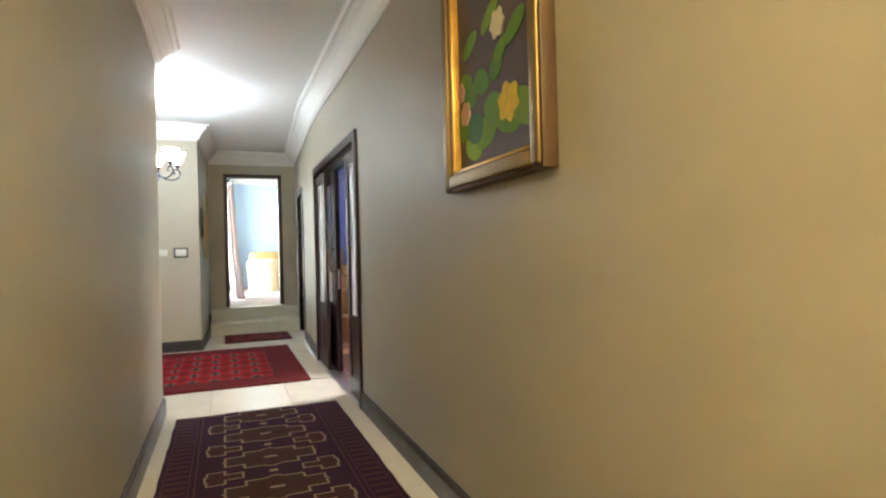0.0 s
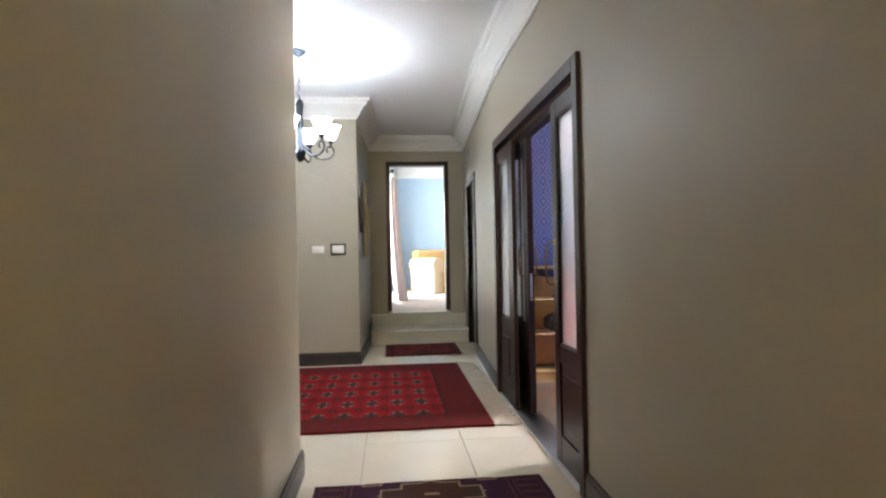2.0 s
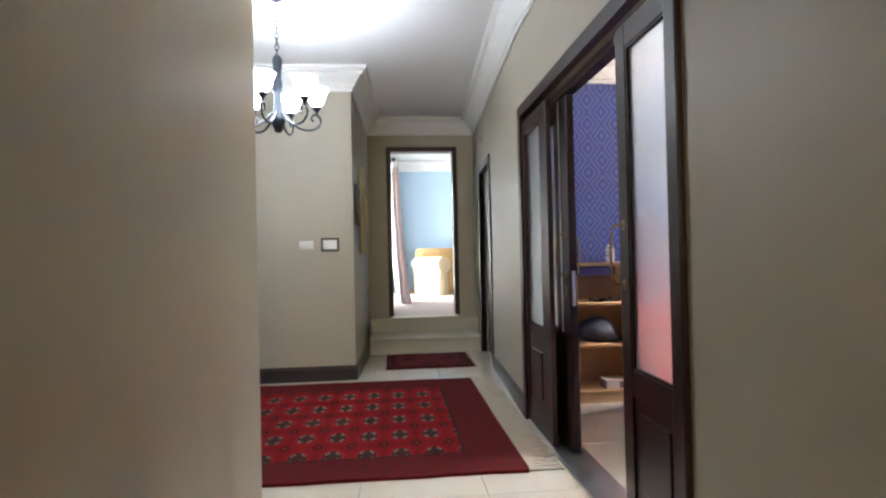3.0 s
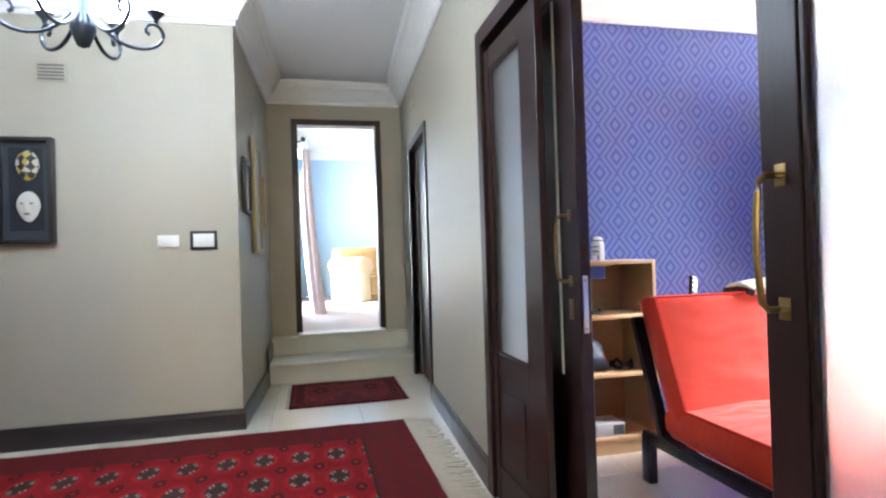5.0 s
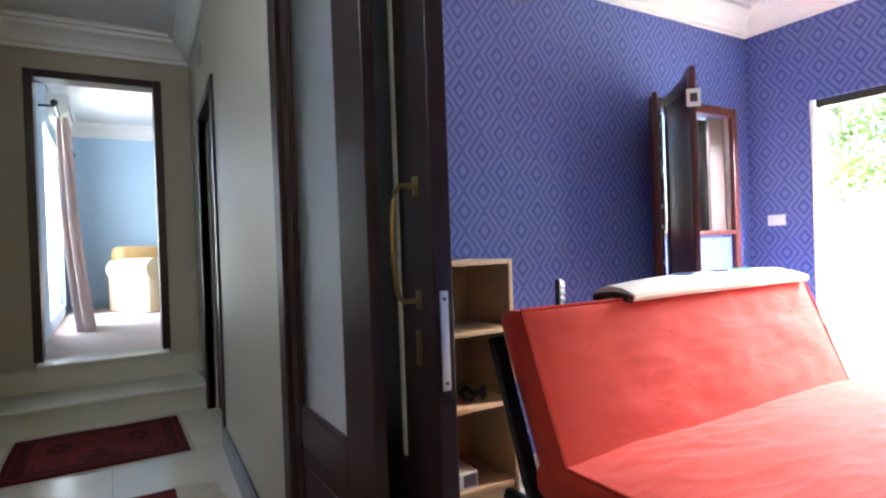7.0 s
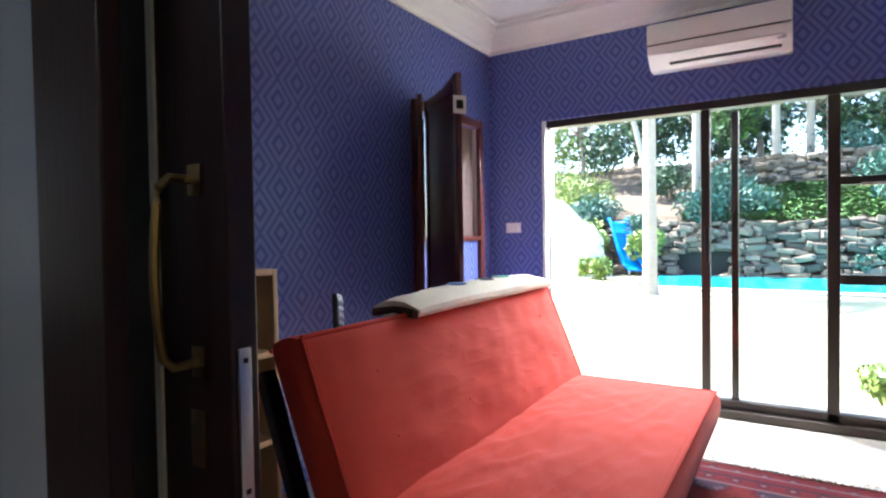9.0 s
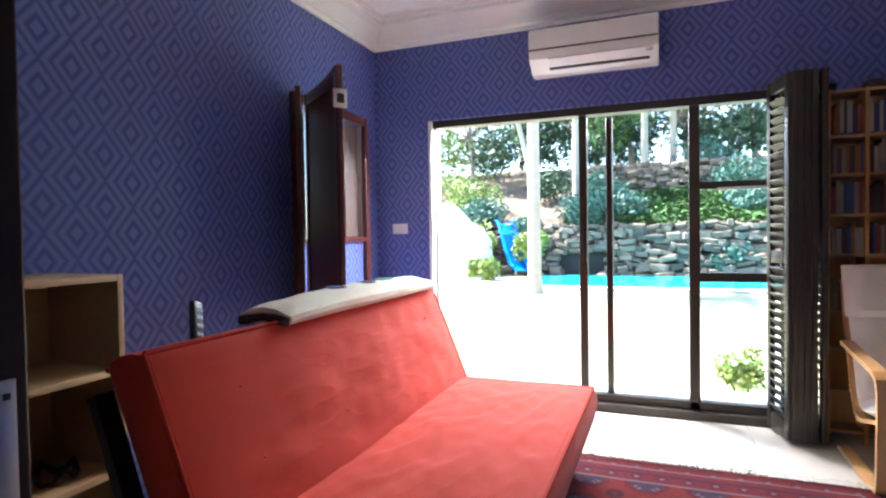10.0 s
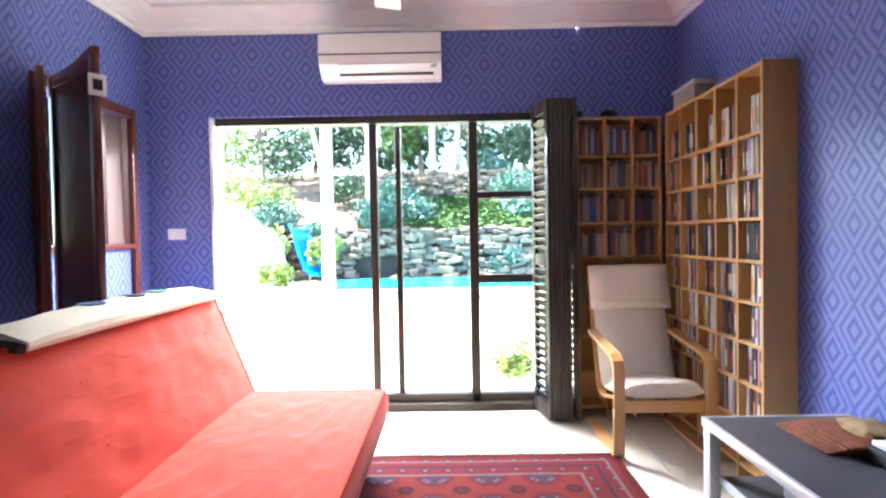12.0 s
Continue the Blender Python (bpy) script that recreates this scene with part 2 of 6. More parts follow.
GROUT = plain("grout", (0.33, 0.29, 0.24), 0.9)
STEP_STONE = plain("cream_step_stone", (0.52, 0.50, 0.42), 0.35, var=0.08, scale=5)
BRASS = plain("aged_brass", (0.24, 0.17, 0.075), 0.4, 1.0, var=0.25, scale=40)
STEEL = plain("brushed_steel", (0.62, 0.62, 0.62), 0.35, 1.0, var=0.1)
IRON = plain("black_iron", (0.03, 0.035, 0.045), 0.35, 0.7, var=0.3, scale=30)
BLACK = plain("black_plastic", (0.015, 0.015, 0.017), 0.4)
WHITE_PLASTIC = plain("white_plastic", (0.78, 0.77, 0.74), 0.35, var=0.03, bump=0.0)
BRONZE = plain("bronze_aluminium", (0.06, 0.05, 0.042), 0.4, 0.5, var=0.15)
CLEAR = clear_glass("clear_glass")
FROST = glass("frosted_glass", 0.45, (0.88, 0.92, 0.93), False)
ORANGE = cotton("red_orange_cotton", (0.51, 0.040, 0.017))
PIPING = plain("red_piping", (0.42, 0.030, 0.014), 0.85, fine=300, spec=0.2)
CREAM_CLOTH = plain("cream_canvas", (0.74, 0.70, 0.61), 0.9, var=0.06, scale=5, fine=260, bump=0.3, spec=0.2)
BLANKET = plain("cream_fleece", (0.74, 0.70, 0.56), 0.95, var=0.1, scale=8, fine=200, bump=0.4, spec=0.1)
GREY_TOP = plain("charcoal_laminate", (0.06, 0.058, 0.065), 0.5, var=0.15, scale=10)
SILVER = plain("silver_lacquer", (0.66, 0.67, 0.70), 0.3, 0.3, var=0.04)
GOLD = plain("gilt_frame", (0.60, 0.34, 0.06), 0.36, 0.45, var=0.4, scale=18, fine=70, bump=0.3)
GILT_FACE = plain("worn_gilt", (0.24, 0.155, 0.045), 0.42, 0.5, var=0.35, scale=9, fine=60, bump=0.25)
BROWN_GILT = plain("brown_gilt", (0.085, 0.045, 0.016), 0.55, 0.2, var=0.4, scale=14, bump=0.3)
FRINGE = plain("wool_fringe", (0.42, 0.38, 0.32), 0.95, var=0.15, scale=40)
RUG_RED = carpet("red_bokhara", -1.5, 1.31, 6.43, 8.6, (0.22, 0.010, 0.014), (0.030, 0.022, 0.018), (0.30, 0.25, 0.20), (0.30, 0.013, 0.019), (0.19, 0.33), 0.30, (0.105, 0.012, 0.014), lines=False)
RUG_ROOM = carpet("small_bokhara", 2.2, 4.17, 5.2, 6.75, (0.125, 0.018, 0.016), (0.028, 0.018, 0.030), (0.12, 0.085, 0.09), (0.09, 0.012, 0.017), (0.27, 0.25), 0.24, (0.10, 0.014, 0.018))
RUG_RUN = runner_carpet("plum_runner", 0.24, 1.38)
RUG_MAT = carpet("maroon_mat", 0.56, 1.44, 9.15, 9.9, (0.13, 0.018, 0.02), (0.05, 0.010, 0.014), (0.17, 0.03, 0.03), (0.17, 0.02, 0.02), (0.40, 0.60), 0.12)


# ---- building helpers ----
def box(bm, x0, x1, y0, y1, z0, z1, bevel=0.0, seg=2, m=None):
    r = bmesh.ops.create_cube(bm, size=1.0)
    vs = r["verts"]
    bmesh.ops.scale(bm, vec=(x1 - x0, y1 - y0, z1 - z0), verts=vs)
    bmesh.ops.translate(bm, vec=((x0 + x1) / 2, (y0 + y1) / 2, (z0 + z1) / 2), verts=vs)
    if m:
        bmesh.ops.transform(bm, matrix=m, verts=vs)
    if bevel:
        es = list({e for v in vs for e in v.link_edges})
        bmesh.ops.bevel(bm, geom=es, offset=bevel, segments=seg, affect="EDGES", profile=0.5)
    return bm


def boxed(*a, **k):
    return box(bmesh.new(), *a, **k)


def tube(bm, pts, r, n=8, closed=False, flat=None):
    """A round bar along points; r may be a list. flat=(w, h): a rectangular bar."""
    pts = [Vector(p) for p in pts]
    rings = []
    up = Vector((0, 0, 1))
    for i, p in enumerate(pts):
        a, b = pts[max(i - 1, 0)], pts[min(i + 1, len(pts) - 1)]
        if closed:
            a, b = pts[i - 1], pts[(i + 1) % len(pts)]
        d = (b - a).normalized()
        ref = up if abs(d.z) < 0.95 else Vector((1, 0, 0))
        if flat:
            ref = Vector(flat[2])
        s = d.cross(ref).normalized()
        w = s.cross(d).normalized()
        rr = r[i] if isinstance(r, (list, tuple)) else r
        if flat:
            ring = [bm.verts.new(p + s * x * flat[0] / 2 + w * y * flat[1] / 2) for x, y in ((-1, -1), (1, -1), (1, 1), (-1, 1))]
        else:
            ring = [bm.verts.new(p + (s * math.cos(q) + w * math.sin(q)) * rr) for q in (2 * math.pi * j / n for j in range(n))]
        rings.append(ring)
    m = len(rings[0])
    for i in range(len(rings) - (0 if closed else 1)):
        a, b = rings[i], rings[(i + 1) % len(rings)]
        for j in range(m):
            bm.faces.new((a[j], a[(j + 1) % m], b[(j + 1) % m], b[j]))
    if not closed:
        bm.faces.new(rings[0][::-1])
        bm.faces.new(rings[-1])
    return bm


def lathe(bm, profile, at=(0, 0, 0), n=20):
    """A turned shape from (radius, height) pairs."""
    rings = []
    for r, z in profile:
        rings.append([bm.verts.new((at[0] + r * math.cos(2 * math.pi * j / n), at[1] + r * math.sin(2 * math.pi * j / n), at[2] + z)) for j in range(n)])
    for a, b in zip(rings, rings[1:]):
        for j in range(n):
            bm.faces.new((a[j], a[(j + 1) % n], b[(j + 1) % n], b[j]))
    bm.faces.new(rings[0][::-1])
    bm.faces.new(rings[-1])
    return bm


def prism(bm, foot, z0, z1):
    """An upright block on a footprint."""
    lo = [bm.verts.new((x, y, z0)) for x, y in foot]
    hi = [bm.verts.new((x, y, z1)) for x, y in foot]
    n = len(foot)
    for i in range(n):
        bm.faces.new((lo[i], lo[(i + 1) % n], hi[(i + 1) % n], hi[i]))
    bm.faces.new(lo[::-1])
    bm.faces.new(hi)
    return bm


def prism_up(outline, y0, y1):
    """A board of an upright outline in x and z, between two values of y."""
    bm = bmesh.new()
    a = [bm.verts.new((x, y0, z)) for x, z in outline]
    b = [bm.verts.new((x, y1, z)) for x, z in outline]
    n = len(outline)
    for i in range(n):
        bm.faces.new((a[i], a[(i + 1) % n], b[(i + 1) % n], b[i]))
    bm.faces.new(a[::-1])
    bm.faces.new(b)
    return bm


def strip(bm, profile, p0, p1, inward, m0=0, m1=0):
    """A moulding: a profile of (out from the wall, height) along a wall; m0, m1: mitre at each end."""
    p0, p1, inward = Vector(p0), Vector(p1), Vector(inward)
    d = (p1 - p0).normalized()
    a = [bm.verts.new((*(p0 + inward * o + d * o * m0), z)) for o, z in profile]
    b = [bm.verts.new((*(p1 + inward * o + d * o * m1), z)) for o, z in profile]
    n = len(profile)
    for i in range(n):
        bm.faces.new((a[i], a[(i + 1) % n], b[(i + 1) % n], b[i]))
    bm.faces.new(a[::-1])
    bm.faces.new(b)
    return bm


def mesh_object(name, bm, material, smooth=False):
    bmesh.ops.recalc_face_normals(bm, faces=bm.faces)
    me = bpy.data.meshes.new(name)
    bm.to_mesh(me)
    bm.free()
    me.materials.append(material)
    if smooth:
        me.polygons.foreach_set("use_smooth", [True] * len(me.polygons))
        me.set_sharp_from_angle(angle=radians(40))
    return new(name, me)


def part(name, bm, material, parent, label="", smooth=True):
    ob = mesh_object(name, bm, material, smooth)
    ob.parent = parent
    return tagged(ob, label)


def thing(name, label, category, group="", kind=""):
    return tagged(new(name), label, category, group, kind)


def structure(name, bm, material, label="", smooth=False):
    return tagged(mesh_object(name, bm, material, smooth), label, kind="structure")


def solid(name, label, category, bm, material, group="", smooth=True):
    return tagged(mesh_object(name, bm, material, smooth), label, category, group)


# ---- the large structure ----
HC, HR = 2.82, 2.66     # ceilings of the corridor and of the blue room
XR = 1.53               # corridor's face of the wall with the sliding doors
XG, YW, YS = 4.95, 7.985, 4.56   # blue room: glazed wall, wall behind the sofa, wall with the shelves


def xr(y):
    return XR if y < 7.4 else XR + (y - 7.4) * 0.05


bm = boxed(-0.06, 0.14, -1.6, 5.80, 0, HC, 0.0)
es = [e for e in bm.edges if abs(e.verts[0].co.z - e.verts[1].co.z) > 1 and e.verts[0].co.y > 5]
bmesh.ops.bevel(bm, geom=es, offset=0.05, segments=5, affect="EDGES", profile=0.5)
structure("wall_corridor_west", bm, WALL, "grey-beige painted corridor wall with rounded corner", True)
structure("wall_hall_south", boxed(-1.75, -0.058, 5.62, 5.78, 0, HC), WALL)
structure("wall_hall_west", boxed(-1.75, -1.57, 5.78, 8.78, 0, HC), WALL)
structure("wall_pier", prism(bmesh.new(), [(-1.75, 8.78), (0.295, 8.78), (0.365, 10.66), (-1.75, 10.66)], 0, HC), WALL, "grey-beige painted wall block beside the steps")
structure("wall_corridor_south", boxed(-0.06, 1.69, -1.76, -1.6, 0, HC), WALL)
structure("wall_door_south", boxed(XR, 1.69, -1.6, 4.9, 0, HC), WALL)
structure("wall_pocket_corridor_side", boxed(XR, 1.60, 4.9, 5.32, 0, HC), WALL)
structure("wall_pocket_room_side", boxed(1.658, 1.69, 4.9, 5.32, 0, HC), WALL)
structure("wall_door_header", boxed(XR, 1.69, 5.32, 7.32, 2.035, HC), WALL)
SD0, SD1 = 9.08, 9.98
for y0, y1, z0, z1, nm in ((7.32, SD0, 0, HC, "a"), (SD0, SD1, 2.06, HC, "b"), (SD1, 10.66, 0, HC, "c")):
    structure("wall_corridor_east_" + nm, prism(bmesh.new(), [(xr(y0), y0), (1.9 if y0 > 8.2 else 1.69, y0), (1.9 if y1 > 9.0 and y0 > 8.2 else 1.69, y1), (xr(y1), y1)], z0, z1), WALL)
ED0, ED1, EZ0, EZ1 = 0.64, 1.435, 0.36, 2.43
for x0, x1, z0, z1, nm in ((-1.75, ED0, 0, HC, "west"), (ED1, 4.9, 0, HC, "east"), (ED0, ED1, EZ1, HC, "header"), (ED0, ED1, 0, EZ0, "sill")):
    structure("wall_end_" + nm, boxed(x0, x1, 10.66, 10.80, z0, z1), WALL)
# dim room behind the side door
structure("wall_side_room", boxed(1.9, 3.2, 10.2, 10.3, 0, HC), WALL)
structure("wall_side_room_back", boxed(3.2, 3.3, 8.145, 10.3, 0, HC), WALL)
# blue room
structure("wall_blue_back", boxed(1.69, 3.98, YW, YW + 0.16, 0, HR + 0.16), BLUE_X, "blue geometric wallpaper wall behind the sofa")
structure("wall_blue_back_corner", boxed(4.74, XG + 0.2, YW, YW + 0.16, 0, HR + 0.16), BLUE_X)
structure("wall_blue_window_head", boxed(3.98, 4.74, YW, YW + 0.16, 1.90, HR + 0.16), BLUE_X)
structure("wall_blue_window_apron", boxed(3.98, 4.74, YW, YW + 0.16, 0, 1.12), BLUE_X)
structure("wall_blue_shelves", boxed(1.69, XG + 0.2, YS - 0.16, YS, 0, HR + 0.16), BLUE_X, "blue geometric wallpaper wall beside the shelves")
GY0, GY1, GZ0, GZ1 = 5.16, 7.58, 0.03, 1.935
structure("wall_glazed_north", boxed(XG, XG + 0.2, GY1, YW, 0, HR + 0.16), BLUE_Y)
structure("wall_glazed_south", boxed(XG, XG + 0.2, YS, GY0, 0, HR + 0.16), BLUE_Y)
structure("wall_glazed_head", boxed(XG, XG + 0.2, GY0, GY1, GZ1, HR + 0.16), BLUE_Y, "blue geometric wallpaper wall over the glazing")
structure("wall_room_door_lining", boxed(1.692, 1.705, 7.4, YW, 0, HR), BLUE_Y)
structure("wall_room_door_lining_south", boxed(1.692, 1.705, YS, 5.25, 0, HR), BLUE_Y)
structure("wall_room_door_lining_head", boxed(1.692, 1.705, 5.25, 7.4, 2.11, HR), BLUE_Y)
# ceilings
structure("ceiling_corridor", boxed(-1.75, 1.69, -1.76, 10.8, HC, HC + 0.1), WHITE, "white painted plaster ceiling")
structure("ceiling_side_room", boxed(1.69, 3.3, 8.145, 10.66, HC + 0.002, HC + 0.1), WHITE)
structure("ceiling_room", boxed(1.69, XG, YS, YW, HR, HR + 0.1), WHITE, "white painted plaster ceiling")
# unseen roof slab and eaves, added to keep the sun out of the rooms
structure("sun_block_roof", boxed(-2.6, XG + 0.75, -2.4, 16.2, 3.25, 3.4), plain("sun_block_sheet", (0.25, 0.14, 0.10), 0.8), "unseen flat slab with overhang, added to block the sun")

CORN = [(0, -0.20), (0.018, -0.20), (0.018, -0.175), (0.035, -0.165), (0.05, -0.13), (0.085, -0.085), (0.12, -0.06), (0.12, -0.035), (0.15, -0.03), (0.15, -0.012), (0.165, 0), (0, 0)]


def cornice(name, runs, top):
    c = thing(name, "white moulded plaster cornice", "cornice", kind="structure")
    for p0, p1, inw, m0, m1 in runs:
        part("cornice_length", strip(bmesh.new(), [(o, top + z) for o, z in CORN], p0, p1, inw, m0, m1), CORNICE, c, smooth=False)
    return c


cornice("cornice_corridor", [
    ((XR, -1.6), (XR, 7.4), (-1, 0), 1, 0), ((XR, 7.4), (xr(10.66), 10.66), (-1, 0), 0, -1),
    ((xr(10.66), 10.66), (0.365, 10.66), (0, -1), 1, -1), ((0.365, 10.66), (0.295, 8.78), (1, 0), 1, 1),
    ((0.295, 8.78), (-1.57, 8.78), (0, -1), -1, -1), ((-1.57, 8.78), (-1.57, 5.78), (1, 0), 1, -1),
    ((-1.57, 5.78), (0.14, 5.80), (0, 1), 1, 1), ((0.14, 5.80), (0.14, -1.6), (1, 0), -1, -1)], HC)
cornice("cornice_room", [
    ((1.705, YW), (XG, YW), (0, -1), 1, -1), ((XG, YW), (XG, YS), (-1, 0), 1, -1),
    ((XG, YS), (1.705, YS), (0, 1), 1, -1), ((1.705, YS), (1.705, YW), (1, 0), 1, -1)], HR)
SK = [(0, 0), (0.018, 0), (0.018, 0.105), (0.012, 0.125), (0.012, 0.135), (0, 0.135)]


def skirting(name, runs, z=0.0):
    c = thing(name, "dark stained wooden skirting board", "skirting", kind="structure")
    for p0, p1, inw, m0, m1 in runs:
        part("board", strip(bmesh.new(), [(o, zz + z) for o, zz in SK], p0, p1, inw, m0, m1), SKIRT, c, smooth=False)
    return c


skirting("baseboard_corridor", [
    ((XR, -1.6), (XR, 5.24), (-1, 0), 0, 0), ((XR, 7.40), (xr(9.01), 9.01), (-1, 0), 0, 0),
    ((0.357, 10.04), (0.295, 8.78), (1, 0), 0, 1), ((0.295, 8.78), (-1.57, 8.78), (0, -1), -1, -1),
    ((-1.57, 8.78), (-1.57, 8.62), (1, 0), 1, 0), ((-1.57, 7.7), (-1.57, 5.78), (1, 0), 0, -1),
    ((-1.57, 5.78), (0.10, 5.795), (0, 1), 1, 0), ((0.14, 5.77), (0.14, -1.6), (1, 0), 0, 0)])
skirting("baseboard_step", [((0.365, 10.64), (0.358, 10.02), (1, 0), 0, 0)], 0.17)
bm = bmesh.new()
strip(bm, [(o, z * 2.2) for o, z in SK], (0.36, 10.03), (0.3575, 9.97), (1, 0))
structure("baseboard_step_end", bm, SKIRT)

# steps up to the end door
structure("step_lower", boxed(0.357, 1.66, 10.04, 10.66, 0, 0.145), STEP_STONE, "cream stone step riser")
structure("step_lower_tread", boxed(0.359, 1.66, 10.015, 10.659, 0.146, 0.175, 0.008), STEP_STONE, "cream stone step with rounded nosing")
structure("step_upper", boxed(0.366, 1.685, 10.50, 10.659, 0.176, 0.33), STEP_STONE)
structure("step_sill", boxed(0.62, 1.46, 10.47, 10.665, 0.332, 0.362, 0.008), STEP_STONE, "cream stone door sill")


def casing(name, y0, y1, z1, x0, x1, w=0.07, z0=0.0, skew=0.0):
    """A dark door frame round an opening in a wall along y."""
    door = thing(name, "dark stained wooden door frame", "door frame", kind="structure")
    for a, b, nm in ((y0 - w, y0, "jamb"), (y1, y1 + w, "jamb")):
        sh = skew * (a - y0)
        part(nm, boxed(x0 + sh, x1 + sh, a, b, z0, z1 + w, 0.006), DARK_WOOD, door, smooth=False)
    bm = bmesh.new()
    prism(bm, [(x0, y0 + 0.001), (x1, y0 + 0.001), (x1 + skew * (y1 - y0), y1 - 0.001), (x0 + skew * (y1 - y0), y1 - 0.001)], z1, z1 + w - 0.002)
    part("head", bm, DARK_WOOD, door, smooth=False)
    return door


d1 = casing("door_1", 5.32, 7.31, 2.025, 1.508, 1.556, 0.075)
part("track", boxed(1.512, 1.69, 5.33, 7.30, 0.001, 0.012, 0.002), STEEL, d1, "worn metal floor track")
part("rail", boxed(1.600, 1.655, 5.33, 7.30, 1.99, 2.03), DARK_WOOD, d1)
part("lining", boxed(1.56, 1.715, 7.312, 7.40, 0, 2.1, 0.004), DARK_WOOD, d1)
part("lining", boxed(1.66, 1.715, 5.24, 5.318, 0, 2.1, 0.004), DARK_WOOD, d1)
part("lining", boxed(1.66, 1.715, 5.32, 7.31, 2.032, 2.1, 0.004), DARK_WOOD, d1)


def door_handle(parent, x, y, z0, z1, side, mat=BRASS):
    """A bow handle with two rose plates."""
    bm = bmesh.new()
    pts = [(x, y, z1), (x + side * 0.034, y, z1), (x + side * 0.046, y, z1 - 0.012)]
    pts += [(x + side * (0.049 + 0.005 * math.sin(math.pi * i / 6)), y, z1 - 0.03 - (z1 - z0 - 0.06) * i / 6) for i in range(7)]
    pts += [(x + side * 0.046, y, z0 + 0.012), (x + side * 0.034, y, z0), (x, y, z0)]
    tube(bm, pts, 0.0058, 8)
    for z in (z0, z1):
        box(bm, x - 0.002, x + 0.004 if side > 0 else x + 0.002, y - 0.012, y + 0.012, z - 0.019, z + 0.019, 0.001)
        lathe(bm, [(0.013, 0), (0.013, 0.004), (0.009, 0.008)], (x + side * 0.004, y, z - 0.004), 10)
    return part("handle", bm, mat, parent, "aged brass bow handle")


def sliding_leaf(name, x0, x1, y0, y1, meet, mid=0.56, glass_lo=0.66, stile=0.10, stile2=0.10):
    """A half-glazed leaf with a wooden panel below; meet: +1 if its meeting stile lies at y1, -1 at y0."""
    leaf = thing(name, "dark wooden sliding door leaf with frosted glass", "door", "sliding door leaves", "structure")
    s0, s1 = (stile, stile2) if meet < 0 else (stile2, stile)
    zt = 1.985
    part("stile", boxed(x0, x1, y0, y0 + s0, 0.014, zt, 0.003), DARK_WOOD, leaf, smooth=False)
    part("stile", boxed(x0, x1, y1 - s1, y1, 0.014, zt, 0.003), DARK_WOOD, leaf, smooth=False)
    for a, b, nm in ((0.014, 0.17, "bottom_rail"), (mid, glass_lo, "middle_rail"), (zt - 0.09, zt, "top_rail")):
        part(nm, boxed(x0 + 0.001, x1 - 0.001, y0 + s0, y1 - s1, a, b, 0.003), DARK_WOOD, leaf, smooth=False)
    xm = (x0 + x1) / 2
    part("panel", boxed(xm - 0.008, xm + 0.008, y0 + s0 - 0.005, y1 - s1 + 0.005, 0.165, mid + 0.005), DARK_WOOD, leaf, smooth=False)
    part("raised_field", boxed(xm - 0.014, xm + 0.014, y0 + s0 + 0.05, y1 - s1 - 0.05, 0.22, mid - 0.05, 0.005), DARK_WOOD, leaf, smooth=False)
    g = part("pane", boxed(xm - 0.003, xm + 0.003, y0 + s0 - 0.004, y1 - s1 + 0.004, glass_lo - 0.004, zt - 0.086), FROST, leaf, "frosted glass pane", smooth=False)
    g.visible_shadow = False
    for yy in (y0 + s0, y1 - s1 - 0.012):
        part("bead", boxed(x0 + 0.004, x1 - 0.004, yy, yy + 0.012, glass_lo, zt - 0.09, 0.003), DARK_WOOD, leaf, smooth=False)
    for zz in (glass_lo, zt - 0.102):
        part("bead", boxed(x0 + 0.004, x1 - 0.004, y0 + s0 + 0.012, y1 - s1 - 0.012, zz, zz + 0.012, 0.003), DARK_WOOD, leaf, smooth=False)
    return leaf


lf = sliding_leaf("sliding_door", 1.524, 1.552, 6.73, 7.308, -1, stile=0.16, stile2=0.06)
lf = sliding_leaf("sliding_door", 1.608, 1.650, 6.62, 7.30, -1, stile=0.25)
part("edge_strip", boxed(1.604, 1.6078, 6.755, 6.769, 0.66, 1.98), WHITE_PLASTIC, lf, "pale edge strip")
door_handle(lf, 1.608, 6.68, 0.99, 1.215, -1)
door_handle(lf, 1.650, 6.74, 0.985, 1.205, 1)
part("strike_plate", boxed(1.618, 1.636, 6.616, 6.6195, 0.82, 1.01, 0.001), STEEL, lf, "worn steel strike plate")
for z in (0.835, 0.995):
    part("screw", boxed(1.624, 1.630, 6.6145, 6.6162, z - 0.003, z + 0.003), IRON, lf)
part("keyhole", boxed(1.604, 1.6075, 6.667, 6.693, 0.86, 0.93, 0.001), BRASS, lf, "brass escutcheon")
lf = sliding_leaf("sliding_door", 1.536, 1.572, 5.322, 5.765, 1, stile=0.085, stile2=0.03)
door_handle(lf, 1.536, 5.722, 0.985, 1.215, -1)
door_handle(lf, 1.572, 5.70, 0.985, 1.215, 1)

casing("door_2", SD0, SD1, 2.03, xr(SD0) - 0.014, xr(SD0) + 0.05, 0.065, skew=0.05)
leaf = tagged(mesh_object("door_2_leaf", prism(bmesh.new(), [(xr(SD0) + 0.06, SD0), (xr(SD0) + 0.10, SD0), (xr(SD1) + 0.10, SD1), (xr(SD1) + 0.06, SD1)], 0.01, 2.03), DARK_WOOD), "closed dark wooden door", kind="structure")
hd = casing("door_3", 7.76, 8.56, 2.03, -1.572, -1.545, 0.065)
part("leaf", boxed(-1.565, -1.555, 7.76, 8.56, 0.01, 2.03), DARK_WOOD, hd)

